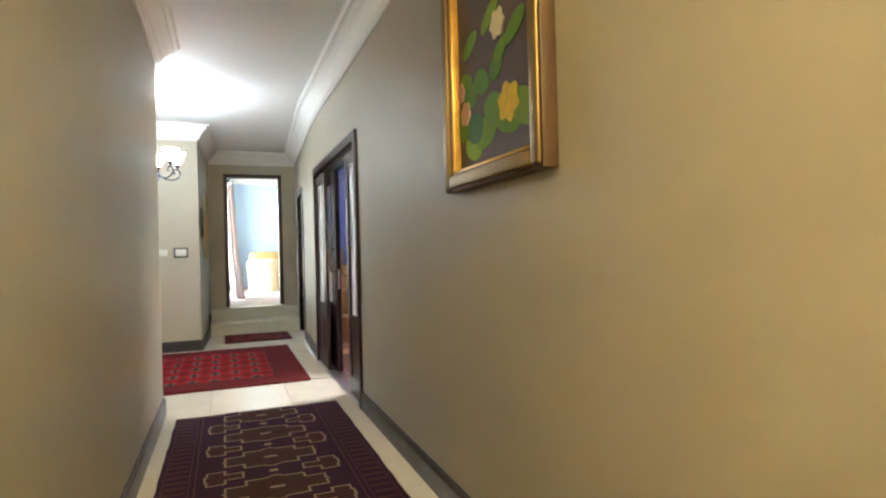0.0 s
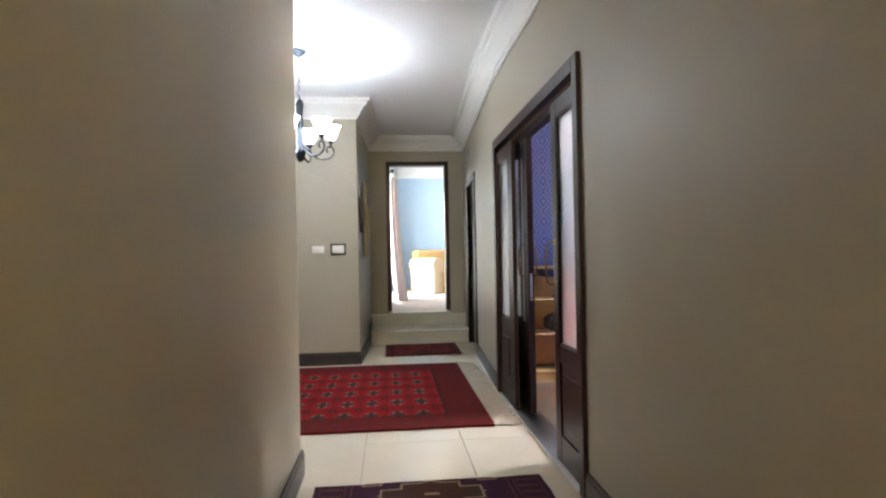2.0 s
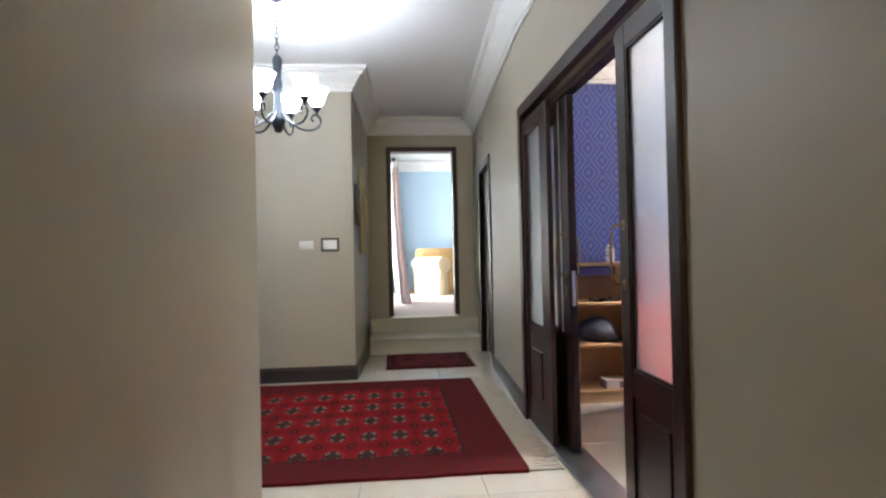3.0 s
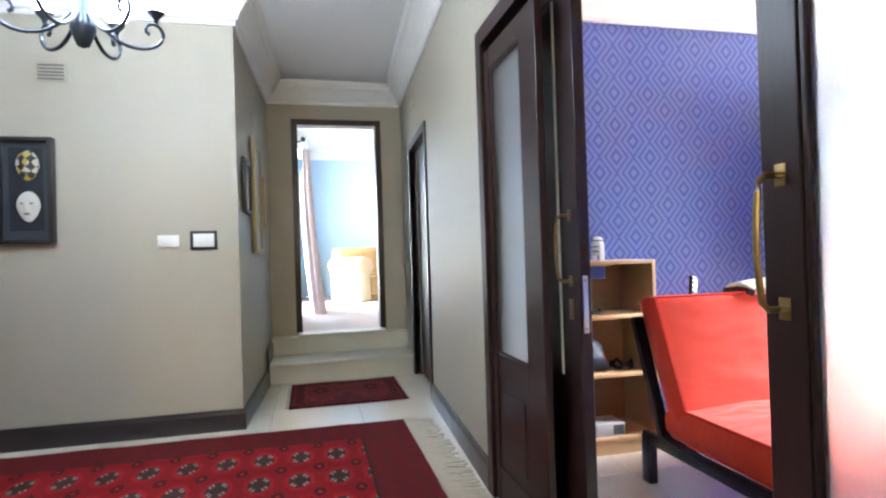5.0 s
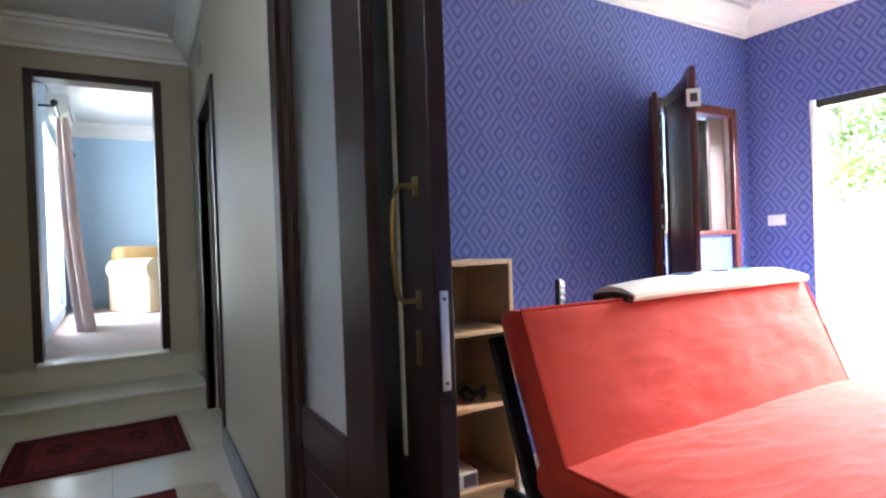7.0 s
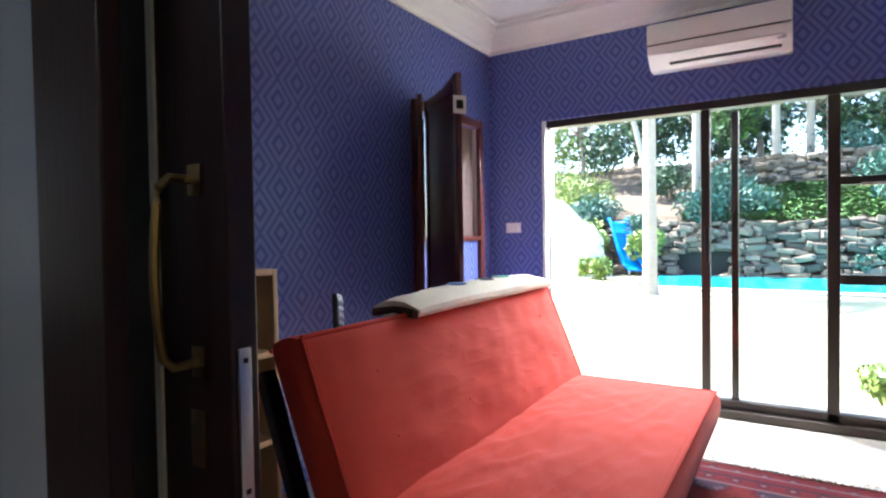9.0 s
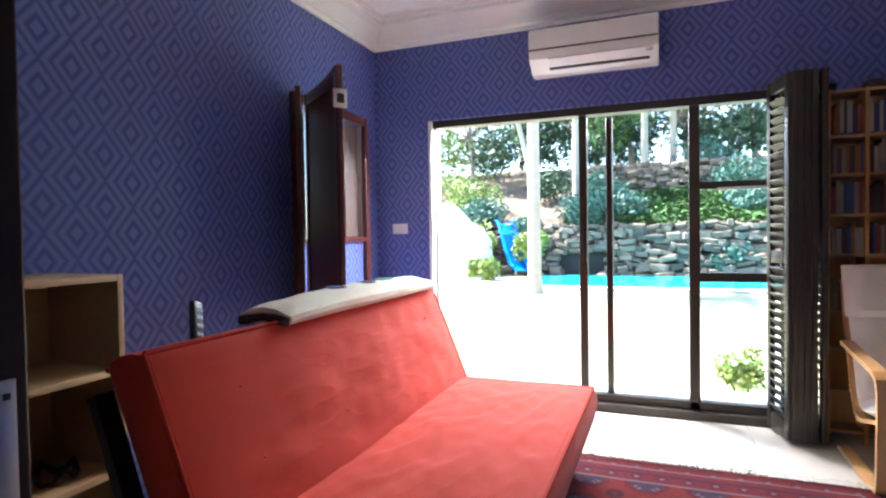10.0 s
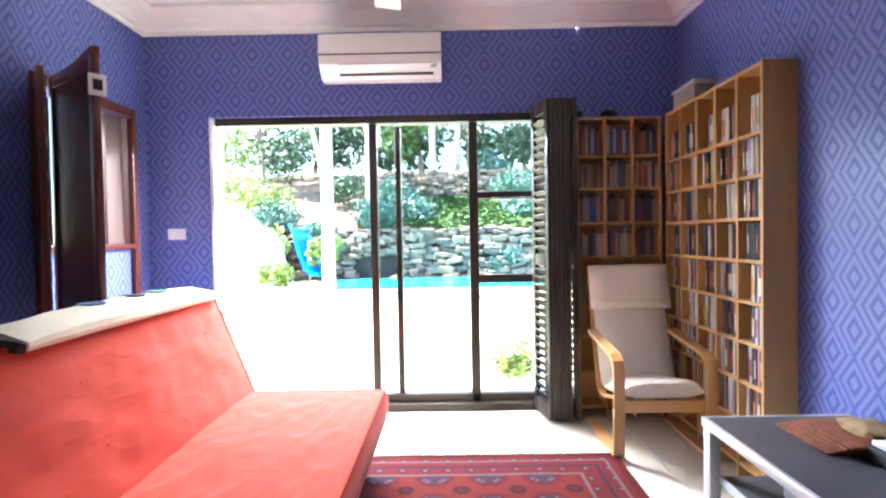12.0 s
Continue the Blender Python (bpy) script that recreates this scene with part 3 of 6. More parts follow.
ed = thing("door_4", "dark wooden frame of the doorway above the steps", "door frame", kind="structure")
for x0, x1, z0, z1 in ((ED0 - 0.045, ED0 + 0.012, EZ0 + 0.002, EZ1 + 0.045), (ED1 - 0.012, ED1 + 0.045, EZ0 + 0.002, EZ1 + 0.045)):
    part("jamb", boxed(x0, x1, 10.645, 10.82, z0, z1, 0.004), DARK_WOOD, ed, smooth=False)
part("head", boxed(ED0 + 0.012, ED1 - 0.012, 10.646, 10.82, EZ1 - 0.012, EZ1 + 0.044, 0.004), DARK_WOOD, ed, smooth=False)
# ---- far bedroom ----
CARPET = plain("beige_carpet", (0.50, 0.40, 0.35), 0.95, var=0.1, scale=6, fine=250, bump=0.4)
structure("floor_bedroom", boxed(0.30, 4.9, 10.81, 15.6, 0.2, 0.355), CARPET, "beige carpet floor")
structure("wall_bedroom_far", boxed(0.30, 4.9, 15.6, 15.75, 0.2, 3.1), PALE_BLUE, "pale blue painted wall")
structure("wall_bedroom_east", boxed(4.9, 5.05, 10.66, 15.75, 0, 3.1), PALE_BLUE)
for y0, y1, z0, z1 in ((10.81, 12.4, 0.2, 3.1), (14.6, 15.6, 0.2, 3.1), (12.4, 14.6, 2.45, 3.1), (12.4, 14.6, 0.2, 0.5)):
    structure("wall_bedroom_west", boxed(0.42, 0.57, y0, y1, z0, z1), PALE_BLUE)
structure("ceiling_bedroom", boxed(0.30, 4.9, 10.81, 15.6, 3.1, 3.2), WHITE)
cornice("cornice_bedroom", [((0.57, 15.6), (4.9, 15.6), (0, -1), 1, -1), ((0.57, 10.81), (0.57, 15.6), (1, 0), 1, -1)], 3.1)
bw = thing("window_2", "white framed bedroom window behind curtains", "window", kind="structure")
for y0, y1 in ((12.4, 12.46), (13.47, 13.53), (14.54, 14.6)):
    part("window_frame", boxed(0.46, 0.52, y0, y1, 0.5, 2.45, 0.004), WHITE_PLASTIC, bw)
sky_lamp = new("bedroom_window_light", bpy.data.lights.new("bedroom_window_light", "AREA"))
sky_lamp.data.energy, sky_lamp.data.shape, sky_lamp.data.size, sky_lamp.data.size_y, sky_lamp.data.color = 8, "RECTANGLE", 2.1, 1.9, (0.92, 0.96, 1.0)
sky_lamp.matrix_world = look((0.44, 13.5, 1.5), (3.0, 13.5, 1.3))


def thin_cloth(name, c):
    """Curtain cloth that lets some daylight through."""
    k = Nodes(name, 0.9)
    col = k.mix(k.noise(9.0, 4.0, (1, 4, 0.3)), shade(c, 0.92), shade(c, 1.08))
    tl, mx = k.n("ShaderNodeBsdfTranslucent"), k.n("ShaderNodeMixShader")
    k.put(tl.inputs[0], col)
    mx.inputs[0].default_value = 0.45
    k.colour(col)
    k.t.links.new(k.b.outputs[0], mx.inputs[1])
    k.t.links.new(tl.outputs[0], mx.inputs[2])
    k.t.links.new(mx.outputs[0], k.t.nodes["Material Output"].inputs[0])
    return k.m


CURTAIN = thin_cloth("dusty_pink_curtain", (0.62, 0.52, 0.50))


def curtain(y0, y1, z0, z1, x, waves, name="curtain"):
    bm = bmesh.new()
    n, rows = waves * 8, 8
    sheets = []
    for side in (0, 1):
        sheets.append([[bm.verts.new((x + 0.075 * math.sin(2 * math.pi * waves * i / n) * (0.6 + 0.4 * (1 - j / rows)) + 0.012 * side + (0.13 * (1 - j / rows) ** 2), y0 + (y1 - y0) * i / n + 0.12 * (1 - j / rows) ** 2 * (i / n), z0 + (z1 - z0) * j / rows)) for i in range(n + 1)] for j in range(rows + 1)])
    for g in sheets:
        for j in range(rows):
            for i in range(n):
                bm.faces.new((g[j][i], g[j][i + 1], g[j + 1][i + 1], g[j + 1][i]))
    return solid(name, "floor-length dusty pink curtain on a rod", "curtain", bm, CURTAIN)


curtain(12.35, 12.95, 0.36, 2.5, 0.72, 6)
curtain(14.45, 14.85, 0.36, 2.5, 0.66, 4)
rod = thing("curtain_rod", "dark metal curtain rod on brackets", "curtain rod")
part("rod", tube(bmesh.new(), [(0.70, 11.9, 2.53), (0.70, 14.95, 2.53)], 0.015), IRON, rod)
for y in (11.9, 14.95):
    part("finial", lathe(bmesh.new(), [(0.001, -0.035), (0.03, -0.015), (0.03, 0.015), (0.001, 0.035)], (0.70, y, 2.53), 12), IRON, rod)
    part("bracket", boxed(0.57, 0.705, y + (0.1 if y < 13 else -0.1), y + (0.115 if y < 13 else -0.085), 2.51, 2.53), IRON, rod)


def aircon(name, m, label, w=0.75, h=0.262, d=0.2):
    """A wall air conditioner; its back lies in local x = 0 and it looks along -x."""
    a = thing(name, label, "air conditioner")
    bm = bmesh.new()
    prof = [(0, 0.0), (-0.10, 0.0), (-0.185, 0.075), (-0.2, 0.14), (-0.2, h - 0.02), (-0.18, h), (0, h)]
    lo = [bm.verts.new((x, -w / 2, z)) for x, z in prof]
    hi = [bm.verts.new((x, w / 2, z)) for x, z in prof]
    for i in range(len(prof)):
        bm.faces.new((lo[i], lo[(i + 1) % len(prof)], hi[(i + 1) % len(prof)], hi[i]))
    bm.faces.new(lo[::-1])
    bm.faces.new(hi)
    es = [e for e in bm.edges]
    bmesh.ops.bevel(bm, geom=es, offset=0.008, segments=2, affect="EDGES", profile=0.5)
    parts = [part("body", bm, WHITE_PLASTIC, a)]
    parts.append(part("front_panel", boxed(-0.207, -0.199, -w / 2 + 0.006, w / 2 - 0.006, 0.135, h - 0.015, 0.003), WHITE_PLASTIC, a))
    parts.append(part("louvre", boxed(-0.006, 0.004, -w / 2 + 0.05, w / 2 - 0.12, -0.03, 0.03, 0.002, m=pose(-0.165, 0, 0.055, 0, -48, 0)), WHITE_PLASTIC, a))
    parts.append(part("air_slot", boxed(-0.004, 0.004, -w / 2 + 0.05, w / 2 - 0.12, -0.006, 0.006, m=pose(-0.135, 0, 0.022, 0, -48, 0)), BLACK, a))
    parts.append(part("seam", boxed(-0.2025, -0.19, -w / 2 + 0.004, w / 2 - 0.004, 0.126, 0.133), BLACK, a))
    parts.append(part("display", boxed(-0.209, -0.2075, -w / 2 + 0.03, -w / 2 + 0.07, 0.05, 0.11), plain("pale_grey_plastic", (0.5, 0.5, 0.5), 0.3), a, "pale sticker with unreadable print"))
    parts[-1].location.x = 0.03
    a.matrix_world = m
    return a


aircon("air_conditioner", pose(XG, 6.44, 2.13, 0, 0, 0), "white wall-mounted split air conditioner above the glazing")
aircon("air_conditioner", pose(0.57, 13.2, 2.58, 0, 0, 180), "white wall-mounted air conditioner above the curtain", 0.8)

SLIP = plain("mustard_upholstery", (0.52, 0.32, 0.13), 0.9, var=0.1, scale=6, bump=0.3)
# mustard cloth lightened to stand for window light on the left arm
LIT_SLIP = plain("window_lit_mustard", (0.56, 0.44, 0.28), 0.9, var=0.08, scale=6, bump=0.3)
ac = thing("armchair", "mustard upholstered armchair with rolled arms, one lightened as if window-lit", "armchair")
part("seat", boxed(1.35, 2.05, 14.05, 14.85, 0.45, 0.78, 0.06, 3), SLIP, ac)
part("base", boxed(1.33, 2.07, 14.1, 14.9, 0.36, 0.52, 0.02), SLIP, ac)
part("backrest", boxed(1.22, 2.2, 14.8, 15.05, 0.40, 1.25, 0.09, 4), SLIP, ac)
for x in (1.22, 2.18):
    bm = boxed(x - 0.11, x + 0.11, 14.0, 14.9, 0.36, 0.92, 0.03)
    tube(bm, [(x, 13.98, 0.93), (x, 14.88, 0.93)], 0.15, 16)
    part("arm", bm, LIT_SLIP if x < 2 else SLIP, ac, "rolled arm")
ac.matrix_world = pose(1.60, 14.0, 0, 0, 0, 30) @ Matrix.Translation((-1.22, -14.0, 0))

# ---- corridor and hall things ----


def flat_rug(name, label, x0, x1, y0, y1, mat, fringe=(), z=0.004, wave=0.004):
    """A carpet with thickness, soft waves and, at the ends named, a fringe of strands."""
    rug = thing(name, label, "rug")
    bm = bmesh.new()
    nx, ny = max(6, int((x1 - x0) / 0.1)), max(6, int((y1 - y0) / 0.1))
    g = [[[bm.verts.new((x0 + (x1 - x0) * i / nx + 0.008 * noise.noise((y0 + j, x0, 3)) * (i in (0, nx)), y0 + (y1 - y0) * j / ny + 0.01 * noise.noise((i * 0.7, y0, 5)) * (j in (0, ny)), (z if s else 0.001) + (wave * (1 + noise.noise((i * 0.35, j * 0.35, y0))) + 0.008 if s else 0))) for i in range(nx + 1)] for j in range(ny + 1)] for s in (0, 1)]
    for s in (0, 1):
        for j in range(ny):
            for i in range(nx):
                f = (g[s][j][i], g[s][j][i + 1], g[s][j + 1][i + 1], g[s][j + 1][i])
                bm.faces.new(f if s else f[::-1])
    for i in range(nx):
        bm.faces.new((g[0][0][i], g[0][0][i + 1], g[1][0][i + 1], g[1][0][i]))
        bm.faces.new((g[0][ny][i + 1], g[0][ny][i], g[1][ny][i], g[1][ny][i + 1]))
    for j in range(ny):
        bm.faces.new((g[0][j + 1][0], g[0][j][0], g[1][j][0], g[1][j + 1][0]))
        bm.faces.new((g[0][j][nx], g[0][j + 1][nx], g[1][j + 1][nx], g[1][j][nx]))
    part("carpet_field", bm, mat, rug)
    rnd = random.Random(int(100 * y1))
    for end, length in fringe:
        bm = bmesh.new()
        span = (y1 - y0) if end in "ew" else (x1 - x0)
        n = int(span / 0.008)
        for i in range(n):
            u = (i + rnd.random()) / n * span
            lean = 0.06 * noise.noise((u * 3.0, y1, 1)) + rnd.uniform(-0.025, 0.025)
            L = length * rnd.uniform(0.75, 1.1)
            pts = []
            for q in range(4):
                o, side, zz = L * q / 3, lean * (q / 3) ** 2, 0.012 * (1 - q / 3) + 0.003 + rnd.random() * 0.006
                if end == "e":
                    pts.append((x1 + o, y0 + u + side, zz))
                elif end == "w":
                    pts.append((x0 - o, y0 + u + side, zz))
                elif end == "n":
                    pts.append((x0 + u + side, y1 + o, zz))
                else:
                    pts.append((x0 + u + side, y0 - o, zz))
            tube(bm, pts, [0.006, 0.005, 0.0045, 0.006], 4)
        part("fringe", bm, FRINGE, rug, "pale knotted wool fringe")
    return rug


flat_rug("rug", "large red knotted carpet with rows of dark medallions", -1.5, 1.31, 6.43, 8.6, RUG_RED, (("e", 0.18),))
flat_rug("runner_rug", "dark plum runner carpet with pale geometric medallions", 0.24, 1.38, -1.2, 5.56, RUG_RUN)
flat_rug("door_mat", "small maroon woven mat before the steps", 0.56, 1.44, 9.15, 9.9, RUG_MAT, (("e", 0.02), ("w", 0.02)))
# chandelier
SHADE_GLASS = glow("lit_opal_glass", (0.86, 0.93, 1.0), 1.2)
ch = thing("chandelier", "black iron chandelier with six lit opal glass shades", "chandelier")
cx, cy = -0.07, 7.3
part("canopy", lathe(bmesh.new(), [(0.001, 0), (0.06, 0), (0.062, -0.012), (0.045, -0.03), (0.02, -0.05), (0.001, -0.055)], (cx, cy, HC), 20), IRON, ch)
ztop = 2.42
n_links = 9
for i in range(n_links):
    zc = HC - 0.065 - (HC - 0.065 - ztop) * (i + 0.5) / n_links
    hh, ww = 0.024, 0.011
    pts = []
    for q in range(12):
        a = 2 * math.pi * q / 12
        o = ww * math.cos(a)
        pts.append((cx + (o if i % 2 else 0), cy + (0 if i % 2 else o), zc + hh * math.sin(a)))
    part("chain_link", tube(bmesh.new(), pts, 0.0035, 6, True), IRON, ch)
part("stem", lathe(bmesh.new(), [(0.008, 0.50), (0.02, 0.49), (0.032, 0.46), (0.028, 0.42), (0.022, 0.36), (0.03, 0.30), (0.024, 0.22), (0.03, 0.12), (0.042, 0.09), (0.045, 0.06), (0.03, 0.02), (0.022, 0.0), (0.001, -0.01)], (cx, cy, 1.93), 16), IRON, ch)
for i in range(6):
    a = 2 * math.pi * i / 6 + 0.35
    ca, sa = math.cos(a), math.sin(a)
    prof = [(0.035, 2.05), (0.075, 2.0), (0.13, 1.96), (0.19, 1.95), (0.245, 1.965), (0.278, 2.005), (0.272, 2.045), (0.24, 2.065), (0.215, 2.05), (0.212, 2.025), (0.228, 2.015)]
    for _ in range(2):
        prof = [prof[0]] + [q for a, b in zip(prof, prof[1:]) for q in ((a[0] * 0.75 + b[0] * 0.25, a[1] * 0.75 + b[1] * 0.25), (a[0] * 0.25 + b[0] * 0.75, a[1] * 0.25 + b[1] * 0.75))] + [prof[-1]]
    part("arm", tube(bmesh.new(), [(cx + r * ca, cy + r * sa, z) for r, z in prof], 0.0075, 8), IRON, ch)
    c0 = (cx + 0.25 * ca, cy + 0.25 * sa, 2.06)
    part("cup", lathe(bmesh.new(), [(0.006, 0.0), (0.01, 0.02), (0.018, 0.03), (0.032, 0.045), (0.034, 0.05), (0.001, 0.051)], c0, 14), IRON, ch)
    part("shade", lathe(bmesh.new(), [(0.022, 0.052), (0.04, 0.07), (0.055, 0.10), (0.062, 0.13), (0.075, 0.16), (0.083, 0.168), (0.078, 0.166), (0.06, 0.135), (0.05, 0.10), (0.03, 0.07), (0.001, 0.056)], c0, 18), SHADE_GLASS, ch, "lit opal glass bell shade")
lamp("chandelier_light", (cx, cy, 2.33), 1.4, (0.86, 0.93, 1.0), 0.12)
# assumed warm ceiling lamp behind the start, added to light the near corridor walls
lamp("corridor_warm_fill", (1.15, -0.3, 2.5), 9.0, (1.0, 0.81, 0.46), 0.12)
# glowing dome for the assumed lamp, out of view
part_lamp = thing("assumed_ceiling_lamp", "assumed round opal glass ceiling lamp, out of view", "ceiling lamp")
part("dome", lathe(bmesh.new(), [(0.16, 0), (0.15, -0.05), (0.10, -0.09), (0.001, -0.105)], (1.15, -0.3, HC), 20), glow("assumed_lamp_opal_glass", (1.0, 0.7, 0.4), 0.4), part_lamp)


def picture(name, label, p0, p1, depth, frame_w, inner, axis, face, mats, out):
    """A framed picture on a wall. axis 'x': spans x on a wall of constant y; 'y': the other way. out: +1 or -1 into the room."""
    fr = thing(name, label, "picture")
    (a0, z0), (a1, z1) = p0, p1

    def slab(u0, u1, w0, w1, d0, d1, bev=0.004):
        lo, hi = sorted((face + out * d0, face + out * d1))
        return boxed(lo, hi, u0, u1, w0, w1, bev) if axis == "y" else boxed(u0, u1, lo, hi, w0, w1, bev)

    f = frame_w
    part("frame", slab(a0, a0 + f, z0, z1, 0.002, depth), mats[0], fr)
    part("frame", slab(a1 - f, a1, z0, z1, 0.002, depth), mats[0], fr)
    part("frame", slab(a0 + f, a1 - f, z0, z0 + f, 0.002, depth - 0.001), mats[0], fr)
    part("frame", slab(a0 + f, a1 - f, z1 - f, z1, 0.002, depth - 0.001), mats[0], fr)
    if len(mats) > 2:
        g = 0.012
        for u0, u1, w0, w1 in ((a0 + f, a0 + f + g, z0 + f, z1 - f), (a1 - f - g, a1 - f, z0 + f, z1 - f), (a0 + f + g, a1 - f - g, z0 + f, z0 + f + g), (a0 + f + g, a1 - f - g, z1 - f - g, z1 - f)):
            part("fillet", slab(u0, u1, w0, w1, 0.004, depth - 0.008, 0.002), mats[2], fr)
    part("picture_panel", slab(a0 + f * 0.9, a1 - f * 0.9, z0 + f * 0.9, z1 - f * 0.9, 0.003, inner, 0.0), mats[1], fr)
    return fr


# water-lily painting in the corridor
POND = Nodes("painted_pond", 0.6)
POND_N = POND.noise(7.0, 4.0, (1, 1, 3))
POND_M = POND.colour(POND.mix(POND_N, (0.035, 0.045, 0.075), (0.16, 0.10, 0.065)))
POND.bump(POND.noise(90.0), 0.3, 0.003)
PY0, PY1, PZ0, PZ1 = 2.545, 3.33, 1.415, 2.45
wl = picture("painting", "water-lily painting in a wide gilt and brown frame", (PY0, PZ0), (PY1, PZ1), 0.058, 0.07, 0.018, "y", XR, (BROWN_GILT, POND_M, GOLD), -1)
for u0, u1, w0, w1 in ((PY0 + 0.012, PY0 + 0.062, PZ0 + 0.012, PZ1 - 0.012), (PY1 - 0.062, PY1 - 0.012, PZ0 + 0.012, PZ1 - 0.012), (PY0 + 0.062, PY1 - 0.062, PZ0 + 0.012, PZ0 + 0.062), (PY0 + 0.062, PY1 - 0.062, PZ1 - 0.062, PZ1 - 0.012)):
    part("gilt_moulding", boxed(XR - 0.068, XR - 0.05, u0, u1, w0, w1, 0.008, 3), GILT_FACE, wl, "worn gilt moulding")
PAD = varied("lily_pad_paint", [(0.18, 0.36, 0.03), (0.12, 0.29, 0.04), (0.25, 0.43, 0.05), (0.05, 0.17, 0.08), (0.16, 0.35, 0.05)], 0.7)
FLOWER_Y, FLOWER_P, FLOWER_W = plain("yellow_paint", (0.72, 0.52, 0.03), 0.7, var=0.3, scale=30), plain("pink_paint", (0.60, 0.36, 0.28), 0.7), plain("cream_paint", (0.75, 0.70, 0.5), 0.7)


def blob(name, y, z, ry, rz, mat, tilt=0.0, star=0.0, h=0.003):
    bm = bmesh.new()
    x = XR - 0.018
    n = 22
    pts = []
    for i in range(n):
        a = 2 * math.pi * i / n
        r = 1 + 0.1 * noise.noise((y * 9, z * 9, a)) + star * math.cos(6 * a)
        u, v = ry * r * math.cos(a), rz * r * math.sin(a)
        pts.append((y + u * math.cos(tilt) - v * math.sin(tilt), z + u * math.sin(tilt) + v * math.cos(tilt)))
    top = [bm.verts.new((x - h, a, b)) for a, b in pts]
    low = [bm.verts.new((x + 0.002, a, b)) for a, b in pts]
    bm.faces.new(top)
    for i in range(n):
        bm.faces.new((top[i], top[(i + 1) % n], low[(i + 1) % n], low[i]))
    return part(name, bm, mat, wl, smooth=False)


W, H0 = PY1 - PY0, PZ0
for fu, fz, ry, rz, tl in ((0.35, 0.17, 0.10, 0.055, 0.2), (0.58, 0.15, 0.09, 0.06, -0.3), (0.72, 0.10, 0.08, 0.05, 0.2), (0.22, 0.19, 0.09, 0.06, 0.5), (0.84, 0.24, 0.055, 0.07, 0.2), (0.70, 0.19, 0.075, 0.06, 0.1), (0.50, 0.25, 0.075, 0.055, 0.1), (0.62, 0.40, 0.07, 0.045, 0.5), (0.75, 0.36, 0.06, 0.05, 0.0), (0.46, 0.43, 0.06, 0.04, -0.6), (0.28, 0.55, 0.08, 0.035, -0.5), (0.42, 0.49, 0.06, 0.03, -0.5), (0.80, 0.45, 0.05, 0.03, 0.2), (0.52, 0.68, 0.08, 0.03, -0.6), (0.75, 0.62, 0.07, 0.03, -0.5), (0.30, 0.80, 0.06, 0.03, -0.5)):
    blob("lily_pad", PY0 + W * fu, H0 + 0.08 + fz * 0.78, ry, rz, PAD, tl, h=0.002 + 0.003 * fz)
blob("flower", PY0 + W * 0.35, H0 + 0.265, 0.07, 0.065, FLOWER_Y, 0.3, 0.16, 0.006)
blob("flower", PY0 + W * 0.86, H0 + 0.40, 0.03, 0.04, FLOWER_P, 0, 0.1, 0.006)
blob("flower", PY0 + W * 0.81, H0 + 0.305, 0.04, 0.045, FLOWER_P, 0.2, 0.1, 0.006)
blob("flower", PY0 + W * 0.44, H0 + 0.56, 0.05, 0.05, FLOWER_W, 0, 0.14, 0.006)

# framed masks on the hall wall
def harlequin():
    k = Nodes("harlequin_paint", 0.45)
    ch_ = k.n("ShaderNodeTexChecker")
    ch_.inputs["Scale"].default_value = 28.0
    vm = k.n("ShaderNodeMapping")
    vm.inputs["Rotation"].default_value = (0, radians(45), 0)
    k.t.links.new(k.co, vm.inputs[0])
    k.t.links.new(vm.outputs[0], ch_.inputs["Vector"])
    light = k.mix(k.math("GREATER_THAN", k.noise(14.0), 0.5), (0.55, 0.40, 0.06), (0.62, 0.58, 0.46))
    return k.colour(k.mix(ch_.outputs["Fac"], (0.03, 0.025, 0.02), light))


MOUNT = plain("slate_mount_board", (0.045, 0.05, 0.06), 0.8)
mk = picture("shadow_box", "black shadow box frame holding two decorative masks", (-1.045, 1.235), (-0.745, 1.87), 0.06, 0.025, 0.02, "x", 8.78, (BLACK_WOOD, MOUNT), -1)
part("inner_mount", boxed(-0.985, -0.805, 8.756, 8.761, 1.31, 1.81, 0.001), plain("dark_inner_mount", (0.018, 0.02, 0.026), 0.8), mk)
for zc, mt, lb in ((1.70, harlequin(), "harlequin painted mask"), (1.455, plain("ivory_mask", (0.62, 0.58, 0.50), 0.5), "ivory coloured mask")):
    bm = bmesh.new()
    bmesh.ops.create_icosphere(bm, subdivisions=4, radius=1.0)
    for v in bm.verts:
        p = v.co.copy()
        wide = 0.064 * (1 - 0.25 * max(0, -p.z))
        nose = 0.016 * math.exp(-(p.x / 0.16) ** 2 - ((p.z + 0.05) / 0.3) ** 2)
        brow = 0.006 * math.exp(-((p.z - 0.38) / 0.12) ** 2)
        v.co = Vector((-0.885 + p.x * wide, 8.756 + (-0.028 - nose - brow) * max(0, -p.y) + 0.001 * p.y, zc + p.z * 0.092))
    part("mask", bm, mt, mk, lb)
    for s in (-1, 1):
        part("eye_hole", lathe(bmesh.new(), [(0.001, -0.006), (0.011, -0.003), (0.011, 0.003), (0.001, 0.006)], (-0.885 + s * 0.025, 8.735, zc + 0.018), 10), BLACK, mk)
    part("mouth_hole", boxed(-0.90, -0.87, 8.728, 8.74, zc - 0.05, zc - 0.038, 0.003), BLACK, mk)
# slats greyed to stand for the shade in the vent's slots
VENT_SHADE = plain("vent_slot_shade", (0.16, 0.15, 0.14), 0.7)
vent = thing("wall_vent", "painted slotted wall vent", "vent")
